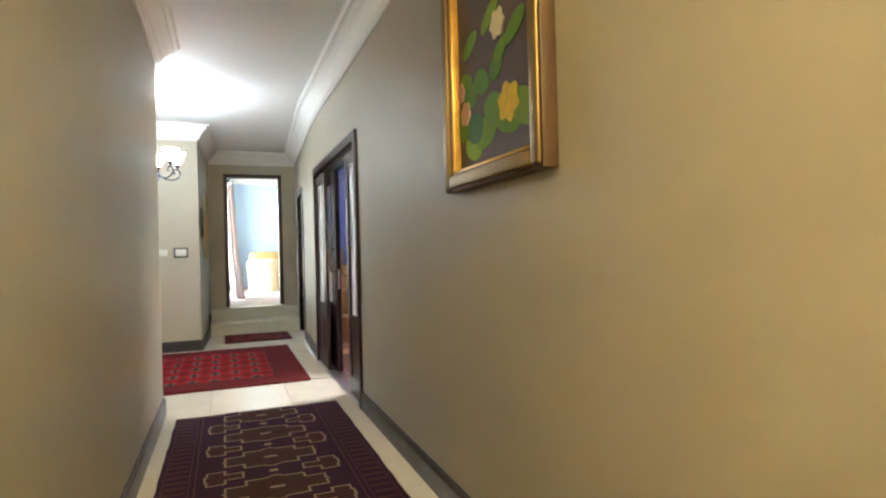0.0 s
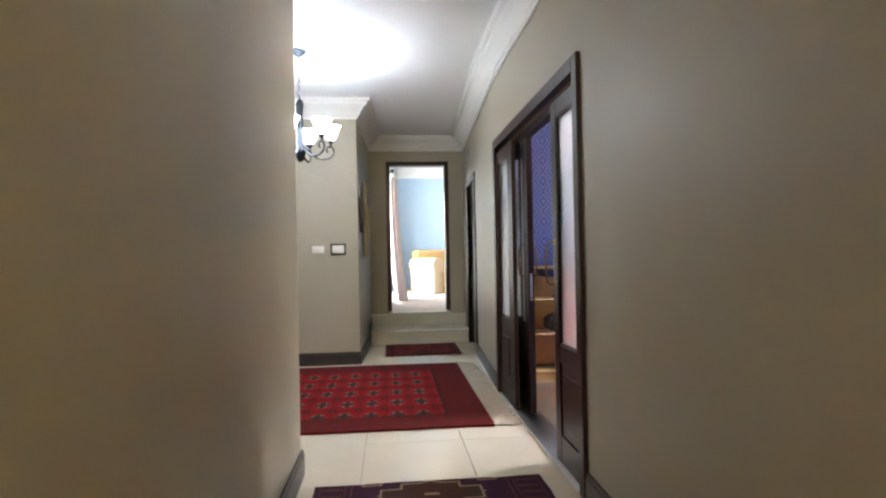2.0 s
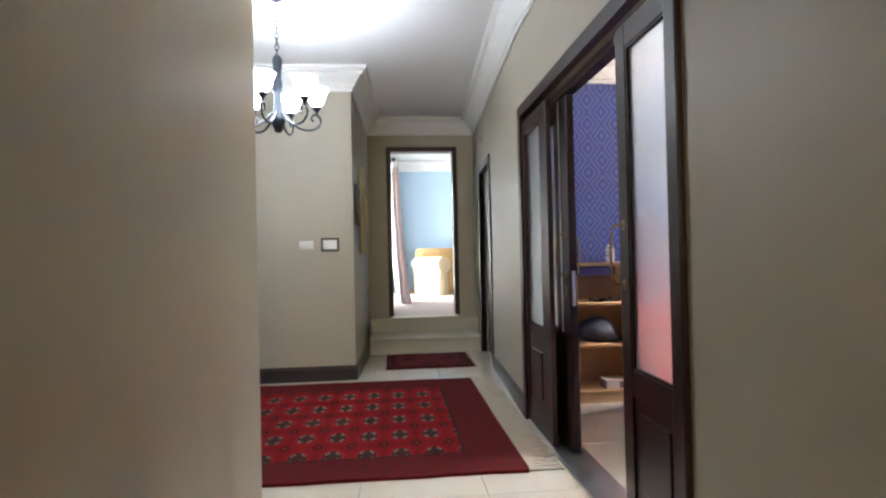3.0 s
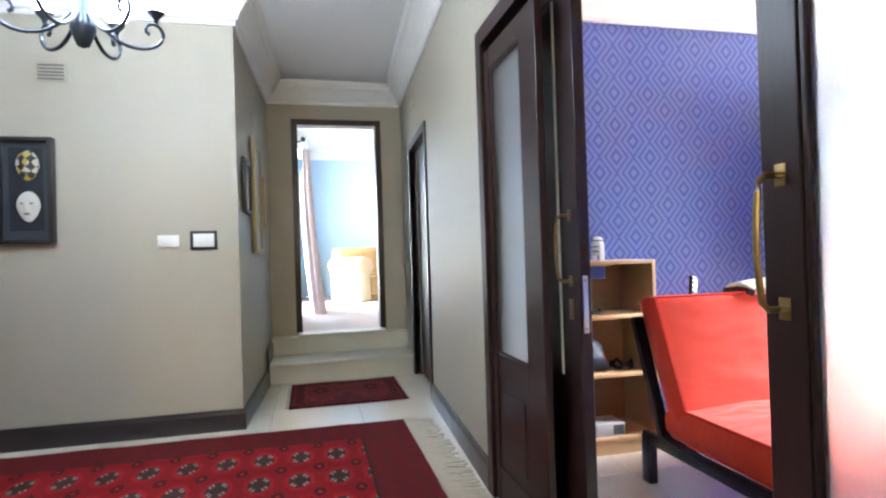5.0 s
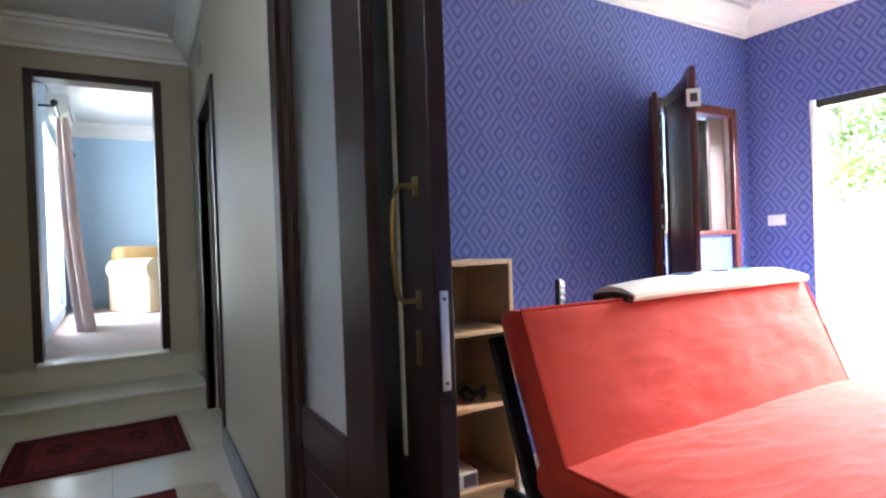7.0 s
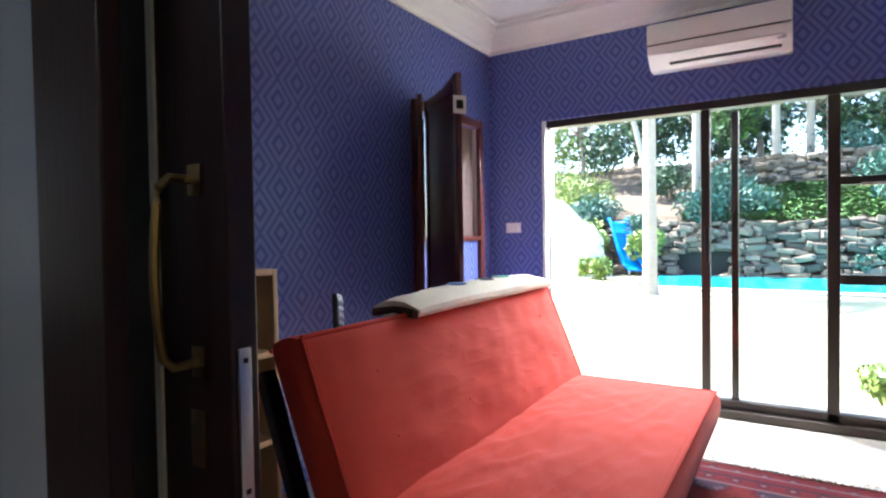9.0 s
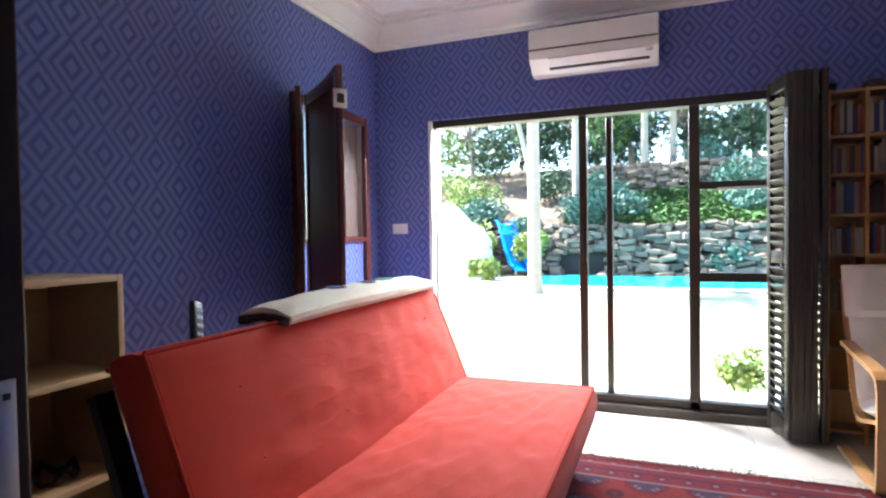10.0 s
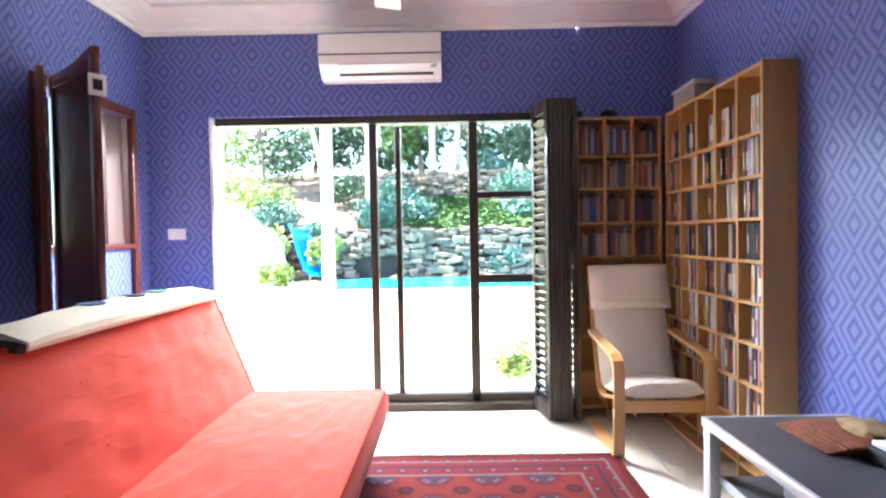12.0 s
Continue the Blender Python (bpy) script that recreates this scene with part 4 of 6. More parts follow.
part("plate", boxed(-0.84, -0.67, 8.772, 8.779, 2.215, 2.335, 0.002), WALL, vent)
for i in range(5):
    part("slat", boxed(-0.825, -0.685, 8.762, 8.773, 2.228 + 0.021 * i, 2.236 + 0.021 * i, 0.002), VENT_SHADE, vent)


vent2 = thing("wall_vent", "small painted vent high on the wall", "vent")
part("plate", boxed(xr(9.6) - 0.008, xr(9.6) - 0.0, 9.58, 9.70, 2.33, 2.46, 0.002), WALL, vent2)
for i in range(4):
    part("slat", boxed(xr(9.6) - 0.016, xr(9.6) - 0.007, 9.595, 9.685, 2.345 + 0.028 * i, 2.355 + 0.028 * i, 0.002), WALL, vent2)


def switch(name, label, at, axis, out, w, h, surround, rockers=2):
    s = thing(name, label, "light switch")
    a, f, z = at

    def slab(u0, u1, z0, z1, d0, d1, bev):
        lo, hi = sorted((f + out * d0, f + out * d1))
        return boxed(lo, hi, u0, u1, z0, z1, bev) if axis == "y" else boxed(u0, u1, lo, hi, z0, z1, bev)

    b = 0.019 if surround else 0.0
    if surround:
        part("surround", slab(a - w / 2 - b, a + w / 2 + b, z - h / 2 - b, z + h / 2 + b, 0.001, 0.008, 0.003), surround, s)
    part("plate", slab(a - w / 2, a + w / 2, z - h / 2, z + h / 2, 0.002, 0.012, 0.003), WHITE_PLASTIC, s)
    for i in range(rockers):
        u = a - w / 2 + w * (i + 0.5) / rockers
        part("rocker", slab(u - w / rockers * 0.32, u + w / rockers * 0.32, z - h * 0.3, z + h * 0.3, 0.011, 0.016, 0.002), WHITE_PLASTIC, s)
    return s


switch("light_switch", "white plastic wall switch", (-0.125, 8.78, 1.23), "x", -1, 0.125, 0.075, None, 1)
switch("light_switch", "white wall switch in a black surround", (0.085, 8.78, 1.23), "x", -1, 0.125, 0.085, BLACK, 1)
switch("light_switch", "white double rocker wall switch on blue wallpaper", (7.80, XG, 1.185), "y", -1, 0.115, 0.072, None, 2)
PAPER = plain("off_white_paper", (0.62, 0.60, 0.54), 0.8)
PRINT = plain("pale_print", (0.42, 0.44, 0.42), 0.8, var=0.45, scale=12)
picture("picture", "small picture in a dark wooden frame", (8.93, 1.42), (9.27, 1.80), 0.03, 0.03, 0.015, "y", 0.308, (BLACK_WOOD, PAPER), 1)
picture("picture", "tall picture in a pale gold frame", (9.37, 1.15), (9.90, 2.03), 0.03, 0.035, 0.015, "y", 0.33, (plain("pale_gold", (0.42, 0.34, 0.16), 0.5, 0.3), PRINT), 1)
picture("picture", "small picture in a pale frame", (10.05, 1.38), (10.40, 1.82), 0.025, 0.03, 0.012, "y", 0.348, (plain("pale_oak", (0.45, 0.38, 0.24), 0.5), PAPER), 1)
# ---- blue room: glazing, shutters ----
w1 = thing("window_1", "bronze aluminium sliding glass door to the garden", "glass door", kind="structure")
xa, xb = XG + 0.05, XG + 0.11
for y0, y1, nm in ((GY0, GY0 + 0.05, "frame"), (GY1 - 0.03, GY1, "frame"), (6.50, 6.55, "stile"), (5.84, 5.90, "stile")):
    part(nm, boxed(xa, xb, y0, y1, GZ0, GZ1 - 0.05, 0.003), BRONZE, w1, smooth=False)
part("stile", boxed(xa + 0.03, xb + 0.03, 6.345, 6.385, GZ0 + 0.04, GZ1 - 0.07, 0.003), BRONZE, w1, smooth=False)
part("head", boxed(xa - 0.02, xb + 0.02, GY0 + 0.001, GY1 - 0.001, GZ1 - 0.05, GZ1 - 0.001, 0.003), BRONZE, w1, smooth=False)
part("threshold", boxed(XG + 0.002, XG + 0.19, GY0, GY1, 0.0, 0.05, 0.004), BRONZE, w1, smooth=False)
part("bottom_rail", boxed(xa, xb, 5.21, 6.50, 0.051, 0.10, 0.003), BRONZE, w1, smooth=False)
for z0, z1 in ((1.385, 1.43), (0.83, 0.885)):
    part("transom", boxed(xa, xb, 5.21, 5.84, z0, z1, 0.003), BRONZE, w1, smooth=False)
part("latch", boxed(xa - 0.02, xa, 5.45, 5.75, 1.375, 1.392, 0.004), STEEL, w1, "steel window stay")
part("pull", boxed(xa - 0.025, xa, 6.50, 6.525, 0.95, 1.17, 0.004), BLACK, w1, "black pull handle")
for y0, y1, z0, z1 in ((5.90, 6.50, 0.10, 1.885), (5.21, 5.84, 1.43, 1.885), (5.21, 5.84, 0.885, 1.385), (5.21, 5.84, 0.10, 0.83)):
    g = part("pane", boxed(xa + 0.025, xa + 0.031, y0, y1, z0, z1), CLEAR, w1, "clear glass pane", smooth=False)
    g.visible_shadow = False
structure("window_reveal", boxed(XG + 0.004, XG + 0.16, GY1 - 0.029, GY1 - 0.004, 0.05, GZ1 - 0.002), WHITE)


def shutter(name, label, mat, w, h, m, z0=0.02, t=0.028, group="folding shutters"):
    """A louvred folding leaf: hinged at local x = 0, w wide along x."""
    s = thing(name, label, "shutter", group)
    f = 0.045
    part("stile", boxed(0, f, -t / 2, t / 2, z0, h, 0.003), mat, s)
    part("stile", boxed(w - f, w, -t / 2, t / 2, z0, h, 0.003), mat, s)
    for a, b in ((z0, z0 + 0.09), (h - 0.07, h), ((z0 + h) / 2 - 0.035, (z0 + h) / 2 + 0.035)):
        part("rail", boxed(f, w - f, -t / 2 + 0.001, t / 2 - 0.001, a, b, 0.003), mat, s)
    bm = boxed(f, w - f, -0.004, 0.004, -0.028, 0.028, 0.0)
    me = bpy.data.meshes.new("slat")
    bm.to_mesh(me)
    bm.free()
    me.materials.append(mat)
    z = z0 + 0.12
    while z < h - 0.09:
        if abs(z - (z0 + h) / 2) > 0.05:
            ob = new("slat", me)
            ob.parent = s
            ob.matrix_local = pose(0, 0, z, 38, 0, 0)
        z += 0.048
    s.matrix_world = m
    return s


for i, (x, y, ang) in enumerate(((4.945, 5.485, 193), (4.94, 5.42, 183), (4.94, 5.385, 181), (4.94, 5.35, 180), (4.94, 5.315, 179), (4.94, 5.28, 181))):
    shutter("shutter", "dark bronze louvred folding shutter, folded open", BRONZE, 0.26, 1.955, pose(x, y, 0, 0, 0, ang))
part("hinge", boxed(4.68, 4.70, 5.26, 5.40, 1.62, 1.66), BLACK, bpy.data.objects["shutter"])

# window behind the sofa with mahogany folding shutters
w3 = thing("window_3", "window with a mahogany frame behind the sofa", "window", kind="structure")
for x0, x1 in ((3.93, 3.985), (4.735, 4.79)):
    part("window_frame", boxed(x0, x1, YW - 0.03, YW + 0.002, 0.5, 1.95, 0.005), RED_WOOD, w3)
part("window_frame", boxed(3.985, 4.735, YW - 0.03, YW + 0.002, 1.895, 1.95, 0.005), RED_WOOD, w3)
part("window_sill", boxed(3.985, 4.735, YW - 0.03, YW + 0.1, 1.10, 1.13, 0.005), RED_WOOD, w3)
for x0, x1 in ((3.982, 3.99), (4.73, 4.738)):
    part("reveal", boxed(x0, x1, YW + 0.004, YW + 0.158, 1.132, 1.894), plain("grey_reveal", (0.45, 0.42, 0.42), 0.7), w3)
part("inner_panel", boxed(4.56, 4.728, YW + 0.03, YW + 0.05, 1.133, 1.893, 0.003), plain("grey_brown_panel", (0.16, 0.11, 0.10), 0.5), w3, "grey-brown shutter panel in the recess")
g = part("pane", boxed(3.985, 4.735, YW + 0.12, YW + 0.125, 1.13, 1.895), CLEAR, w3, "clear glass pane", smooth=False)
g.visible_shadow = False


def framed_leaf(name, label, m, w, z0, z1, bars=()):
    s = thing(name, label, "shutter", "mahogany shutters")
    part("stile", boxed(0, 0.05, -0.014, 0.014, z0, z1, 0.003), RED_WOOD, s)
    part("stile", boxed(w - 0.05, w, -0.014, 0.014, z0, z1, 0.003), RED_WOOD, s)
    for a, b in ((z0, z0 + 0.07), (z1 - 0.06, z1)):
        part("rail", boxed(0.05, w - 0.05, -0.013, 0.013, a, b, 0.003), RED_WOOD, s)
    if bars:
        for z in bars:
            part("crossbar", boxed(0.05, w - 0.05, -0.012, 0.012, z - 0.012, z + 0.012, 0.002), RED_WOOD, s)
    else:
        part("panel", boxed(0.045, w - 0.045, -0.006, 0.006, z0 + 0.06, z1 - 0.05), RED_WOOD, s)
    s.matrix_world = m
    return s


lv = framed_leaf("shutter", "narrow open-framed mahogany shutter leaf beside the window", pose(3.965, 7.945, 0, 0, 0, 214), 0.29, 0.55, 1.91, (0.95, 1.16, 1.28, 1.46, 1.62, 1.76))
lv2 = framed_leaf("shutter", "mahogany panelled shutter folded back on its neighbour", pose(3.99, 7.92, 0, 0, 0, 232), 0.54, 0.55, 1.93)
hinge = part("hinge", boxed(0.54, 0.546, -0.035, 0.035, 1.755, 1.845, 0.001), WHITE_PLASTIC, lv2, "square white metal hinge", smooth=False)
part("knuckle", boxed(0.546, 0.550, -0.018, 0.018, 1.778, 1.822), BLACK, hinge, smooth=False)
part("crest", prism_up([(0.20, 1.93), (0.34, 1.936), (0.44, 1.952), (0.50, 1.964), (0.54, 1.962), (0.54, 1.93)], -0.013, 0.013), RED_WOOD, lv2, "shaped crest along the top", smooth=False)

# ---- blue room: futon sofa ----
SX0, SX1 = 2.27, 4.06


def cushion(bm, x0, x1, y0, y1, z0, z1, puff, seed, folds=0.0, m=None, nx=60, ny=24):
    """A stuffed pad: a rounded block, swollen in the middle, with fine folds."""
    box(bm, x0, x1, y0, y1, z0, z1, 0.0)
    bmesh.ops.subdivide_edges(bm, edges=[e for e in bm.edges if abs(e.verts[0].co.x - e.verts[1].co.x) > 0.5 * (x1 - x0)], cuts=nx, use_grid_fill=True)
    bmesh.ops.subdivide_edges(bm, edges=[e for e in bm.edges if abs(e.verts[0].co.y - e.verts[1].co.y) > 0.5 * (y1 - y0)], cuts=ny, use_grid_fill=True)
    bmesh.ops.subdivide_edges(bm, edges=[e for e in bm.edges if abs(e.verts[0].co.z - e.verts[1].co.z) > 0.5 * (z1 - z0)], cuts=3, use_grid_fill=True)
    for v in bm.verts:
        p = v.co.copy()
        u, w = (p.x - x0) / (x1 - x0) * 2 - 1, (p.y - y0) / (y1 - y0) * 2 - 1
        q = (p.z - z0) / (z1 - z0) * 2 - 1
        rim = (1 - u ** 6) * (1 - w ** 6)
        fold = noise.noise((p.x * 3.2 + seed, p.y * 9.0, seed)) * 0.012 + noise.noise((p.x * 8 + p.y * 5, p.y * 17.0 - p.x * 6, seed)) * 0.006
        if folds and q > 0.9:
            a = noise.noise((p.x * 2.4, p.y * 11.0 + p.x * 2.5, seed + 4))
            fold += folds * (max(0.0, 1 - abs(a) * 5) * (0.4 + 0.6 * max(0.0, noise.noise((p.x * 1.5, p.y * 2, 8)) + 0.4)))
        v.co.z += q * puff * rim + (fold * rim if q > 0.9 else 0)
        v.co.x += (1 - q * q) * 0.012 * (1 if u > 0.99 else -1 if u < -0.99 else 0) - (0.012 * u if abs(q) > 0.9 and abs(u) > 0.95 else 0)
        v.co.y += (1 - q * q) * 0.012 * (1 if w > 0.99 else -1 if w < -0.99 else 0) - (0.012 * w if abs(q) > 0.9 and abs(w) > 0.95 else 0)
    if m:
        bmesh.ops.transform(bm, matrix=m, verts=bm.verts)
    return bm


sofa = thing("futon_sofa", "red-orange cotton futon sofa on a black metal frame", "sofa")
part("seat", cushion(bmesh.new(), SX0, SX1, 6.36, 7.12, 0.25, 0.395, 0.012, 3.0, 0.010, nx=90, ny=60), ORANGE, sofa, "wrinkled red-orange seat pad")
BL = 0.585
bm_m = pose(0, 7.00, 0.375, 68, 0, 0)
part("backrest", cushion(bmesh.new(), SX0, SX1, 0.0, BL - 0.05, -0.14, 0.0, 0.012, 9.0, 0.004, bm_m), ORANGE, sofa, "red-orange back pad with tufts")
for yy in (0.004, BL - 0.054):
    for zz in (-0.002, -0.138):
        pts = [bm_m @ Vector((x, yy, zz)) for x in (SX0 + 0.005, SX0 + 0.6, SX0 + 1.2, SX1 - 0.005)]
        part("piping", tube(bmesh.new(), pts, 0.007, 6), PIPING, sofa)
for xx in (SX0 + 0.003, SX1 - 0.003):
    pts = [bm_m @ Vector((xx, yy, -0.002)) for yy in (0.004, 0.2, 0.4, BL - 0.054)]
    part("piping", tube(bmesh.new(), pts, 0.007, 6), PIPING, sofa)
for zz in (0.392, 0.255):
    part("piping", tube(bmesh.new(), [(SX0 + 0.004, 7.0, zz), (SX0 + 0.002, 6.37, zz), (SX1 - 0.002, 6.365, zz), (SX1 - 0.004, 7.0, zz)], 0.007, 6), PIPING, sofa)
for fx in (0.14, 0.38, 0.62, 0.86):
    for yy in (0.18, 0.38):
        c = bm_m @ Vector((SX0 + (SX1 - SX0) * fx, yy, 0.009))
        part("tuft", lathe(bmesh.new(), [(0.001, -0.002), (0.006, -0.001), (0.006, 0.002), (0.001, 0.003)], c, 8), ORANGE, sofa)
for xx in (SX0 - 0.005, SX1 - 0.02):
    part("frame_side", tube(bmesh.new(), [(xx, 6.42, 0.22), (xx, 7.0, 0.22), (xx, 7.14, 0.24), (xx, 7.17, 0.30), (xx, 7.34, 0.76)], 0.0, flat=(0.03, 0.05, (1, 0, 0))), IRON, sofa)
    part("leg", boxed(xx - 0.022, xx + 0.022, 7.24, 7.30, 0.0, 0.22, 0.004), IRON, sofa)
    part("leg", boxed(xx - 0.022, xx + 0.022, 6.48, 6.54, 0.0, 0.22, 0.004), IRON, sofa)
    part("foot_rail", boxed(xx - 0.015, xx + 0.015, 6.54, 7.30, 0.185, 0.235, 0.004), IRON, sofa)
part("rail", boxed(SX0, SX1 - 0.03, 6.43, 6.47, 0.195, 0.245, 0.004), IRON, sofa)
part("rail", boxed(SX0, SX1 - 0.03, 7.06, 7.10, 0.195, 0.245, 0.004), IRON, sofa)
# blanket along the top of the back
bl = thing("blanket", "folded cream fleece blanket with small motifs on the sofa back", "blanket")
bm = bmesh.new()
top_c = bm_m @ Vector((0, BL - 0.05, -0.07))
prof = [(-0.115, 0.004), (-0.125, 0.016), (-0.12, 0.03), (-0.06, 0.052), (0.0, 0.058), (0.06, 0.048), (0.10, 0.03), (0.115, 0.012), (0.10, 0.002), (0.0, -0.0)]
rings = []
N = 24
for i in range(N + 1):
    x = 2.78 + (4.02 - 2.78) * i / N
    k = 1.0 + 0.45 * math.sin(math.pi * i / N) ** 0.5 + 0.06 * noise.noise((x * 4, 1, 2))
    rings.append([bm.verts.new((x + 0.02 * noise.noise((x, y * 9, 4)), top_c.y + y * (0.9 + 0.12 * noise.noise((x * 3, 5, 1))), top_c.z + 0.010 + z * k + (0.006 * noise.noise((x * 7, y * 20, 7)) if z > 0.01 else 0))) for y, z in prof])
for a, b in zip(rings, rings[1:]):
    for j in range(len(prof)):
        bm.faces.new((a[j], a[(j + 1) % len(prof)], b[(j + 1) % len(prof)], b[j]))
bm.faces.new(rings[0][::-1])
bm.faces.new(rings[-1])
part("cloth", bm, BLANKET, bl)
part("rolled_hem", tube(bmesh.new(), [(2.77, top_c.y - 0.10, top_c.z + 0.022), (2.79, top_c.y, top_c.z + 0.035), (2.78, top_c.y + 0.09, top_c.z + 0.02)], 0.016, 8), plain("dark_hem", (0.05, 0.03, 0.03), 0.9), bl, "dark rolled hem")
for x, c in ((3.2, (0.03, 0.10, 0.30)), (3.45, (0.04, 0.03, 0.05)), (3.62, (0.05, 0.28, 0.16))):
    part("motif", lathe(bmesh.new(), [(0.045, 0), (0.045, 0.004), (0.001, 0.005)], (x, top_c.y - 0.01, top_c.z + 0.091), 9), plain("motif_print", c, 0.9), bl)
rc = thing("remote_control", "black remote control propped against the sofa back", "remote control")
part("case", boxed(-0.022, 0.022, -0.011, 0.011, -0.085, 0.085, 0.006, m=pose(2.60, 7.365, 0.865, -14, 20, 10)), BLACK, rc)
for i in range(5):
    for j in range(2):
        part("button", boxed(-0.013 + 0.016 * j, -0.003 + 0.016 * j, -0.014, -0.010, -0.05 + 0.026 * i, -0.04 + 0.026 * i, 0.001, m=pose(2.60, 7.365, 0.865, -14, 20, 10)), SILVER, rc, smooth=False)
part("clip", boxed(-0.02, 0.02, 0.0, 0.02, -0.20, -0.06, 0.003, m=pose(2.60, 7.36, 0.865, -6, 0, 10)), BLACK, rc)

# ---- blue room: low bookcase by the wall ----
bc = thing("bookcase", "low pale birch bookcase with four open shelves", "bookcase")
BX0, BX1, BY0, BY1, BH = 1.80, 2.565, 7.62, 7.95, 1.03
part("side", boxed(BX0, BX0 + 0.02, BY0, BY1, 0, BH - 0.021, 0.002), BIRCH, bc)
part("side", boxed(BX1 - 0.02, BX1, BY0, BY1, 0, BH, 0.002), BIRCH, bc)
part("top", boxed(BX0, BX1 - 0.021, BY0, BY1, BH - 0.02, BH, 0.002), BIRCH, bc)
part("back_panel", boxed(BX0 + 0.02, BX1 - 0.02, BY1 - 0.01, BY1 - 0.002, 0.0, BH - 0.02), BIRCH, bc)
part("plinth", boxed(BX0 + 0.02, BX1 - 0.02, BY0 + 0.01, BY0 + 0.025, 0, 0.07), BIRCH, bc)
for z in (0.08, 0.42, 0.73):
    part("shelf", boxed(BX0 + 0.02, BX1 - 0.02, BY0 + 0.003, BY1 - 0.011, z - 0.01, z + 0.01, 0.002), BIRCH, bc)
rb = thing("toy_figure", "small white and grey toy robot on the bookcase", "toy")
part("body", lathe(bmesh.new(), [(0.028, 0.03), (0.032, 0.035), (0.032, 0.09), (0.03, 0.095), (0.03, 0.10), (0.026, 0.12), (0.014, 0.132), (0.001, 0.134)], (2.27, 7.70, BH), 16), WHITE_PLASTIC, rb)
for dy in (-0.042, 0.036):
    part("leg", boxed(2.255, 2.285, 7.697 + dy, 7.709 + dy, BH + 0.001, BH + 0.095, 0.003), WHITE_PLASTIC, rb)
for zz in (0.05, 0.075, 0.108):
    part("band", lathe(bmesh.new(), [(0.0325, 0), (0.0325, 0.006)], (2.27, 7.70, BH + zz), 16), plain("blue_grey_plastic", (0.12, 0.16, 0.28), 0.4), rb)
solid("storage_tray", "shallow blue box on the top shelf", "box", boxed(2.02, 2.3, 7.68, 7.92, BH - 0.095, BH - 0.03, 0.004), plain("blue_card", (0.05, 0.06, 0.2), 0.6))
bag = bmesh.new()
bmesh.ops.create_icosphere(bag, subdivisions=3, radius=1.0)
for v in bag.verts:
    p = v.co.copy()
    k = 1 + 0.25 * noise.noise(p * 1.6)
    v.co = Vector((2.2 + p.x * 0.16 * k, 7.77 + p.y * 0.10 * k, max(0.431, 0.52 + p.z * 0.10 * k - 0.12 * max(0, p.x) ** 2)))
solid("bag", "crumpled dark blue fabric bag on the shelf", "bag", bag, plain("navy_nylon", (0.015, 0.02, 0.04), 0.5, var=0.3, scale=20))
solid("headphones", "black headphones lying on the shelf", "headphones", tube(bmesh.new(), [(2.40 + 0.06 * math.cos(a / 6 * math.pi), 7.72 + 0.05 * math.sin(a / 6 * math.pi), 0.446 + 0.03 * (a % 3 == 0)) for a in range(12)], 0.010, 6, True), BLACK)
cab = bmesh.new()
for q in range(3):
    tube(cab, [(2.10 + 0.025 * i, 7.68 + 0.03 * math.sin(i * 0.9 + q), 0.746 + 0.006 * q + 0.008 * math.sin(i * 1.7 + q)) for i in range(8)], 0.005, 5)
solid("cable", "tangle of black cable on the shelf", "cable", cab, BLACK)
sb = thing("carton", "small white cardboard carton with printed side", "box")
part("box_body", boxed(2.20, 2.37, 7.65, 7.79, 0.091, 0.16, 0.002, m=Matrix.Rotation(0.0, 4, "Z")), WHITE_PLASTIC, sb)
part("print_block", boxed(2.30, 2.362, 7.647, 7.6495, 0.10, 0.15), plain("grey_print", (0.12, 0.12, 0.13), 0.6), sb)

# ---- blue room: shelves of film cases and books ----
CASES = [(0.02, 0.02, 0.03), (0.48, 0.46, 0.48), (0.22, 0.03, 0.03), (0.05, 0.07, 0.16), (0.45, 0.42, 0.36), (0.03, 0.03, 0.04), (0.28, 0.14, 0.05), (0.08, 0.10, 0.10), (0.40, 0.40, 0.44), (0.12, 0.03, 0.05), (0.05, 0.05, 0.06), (0.68, 0.66, 0.62)]
DISC = varied("film_case_sleeve", CASES, 0.35, bump=0)
DISC_ALL = varied("book_spines", [(0.03, 0.02, 0.03), (0.22, 0.03, 0.03), (0.30, 0.12, 0.03), (0.04, 0.06, 0.2), (0.3, 0.26, 0.2), (0.02, 0.03, 0.04), (0.12, 0.03, 0.04), (0.4, 0.38, 0.34)], 0.5, True, bump=0)
LABEL = varied("spine_print", [(0.6, 0.58, 0.55), (0.5, 0.35, 0.1), (0.45, 0.1, 0.08), (0.65, 0.65, 0.66)], 0.5, bump=0)
rnd = random.Random(5)
ROWZ = [0.06, 0.26, 0.445, 0.63, 0.815, 1.0, 1.19, 1.375, 1.56, 1.745]


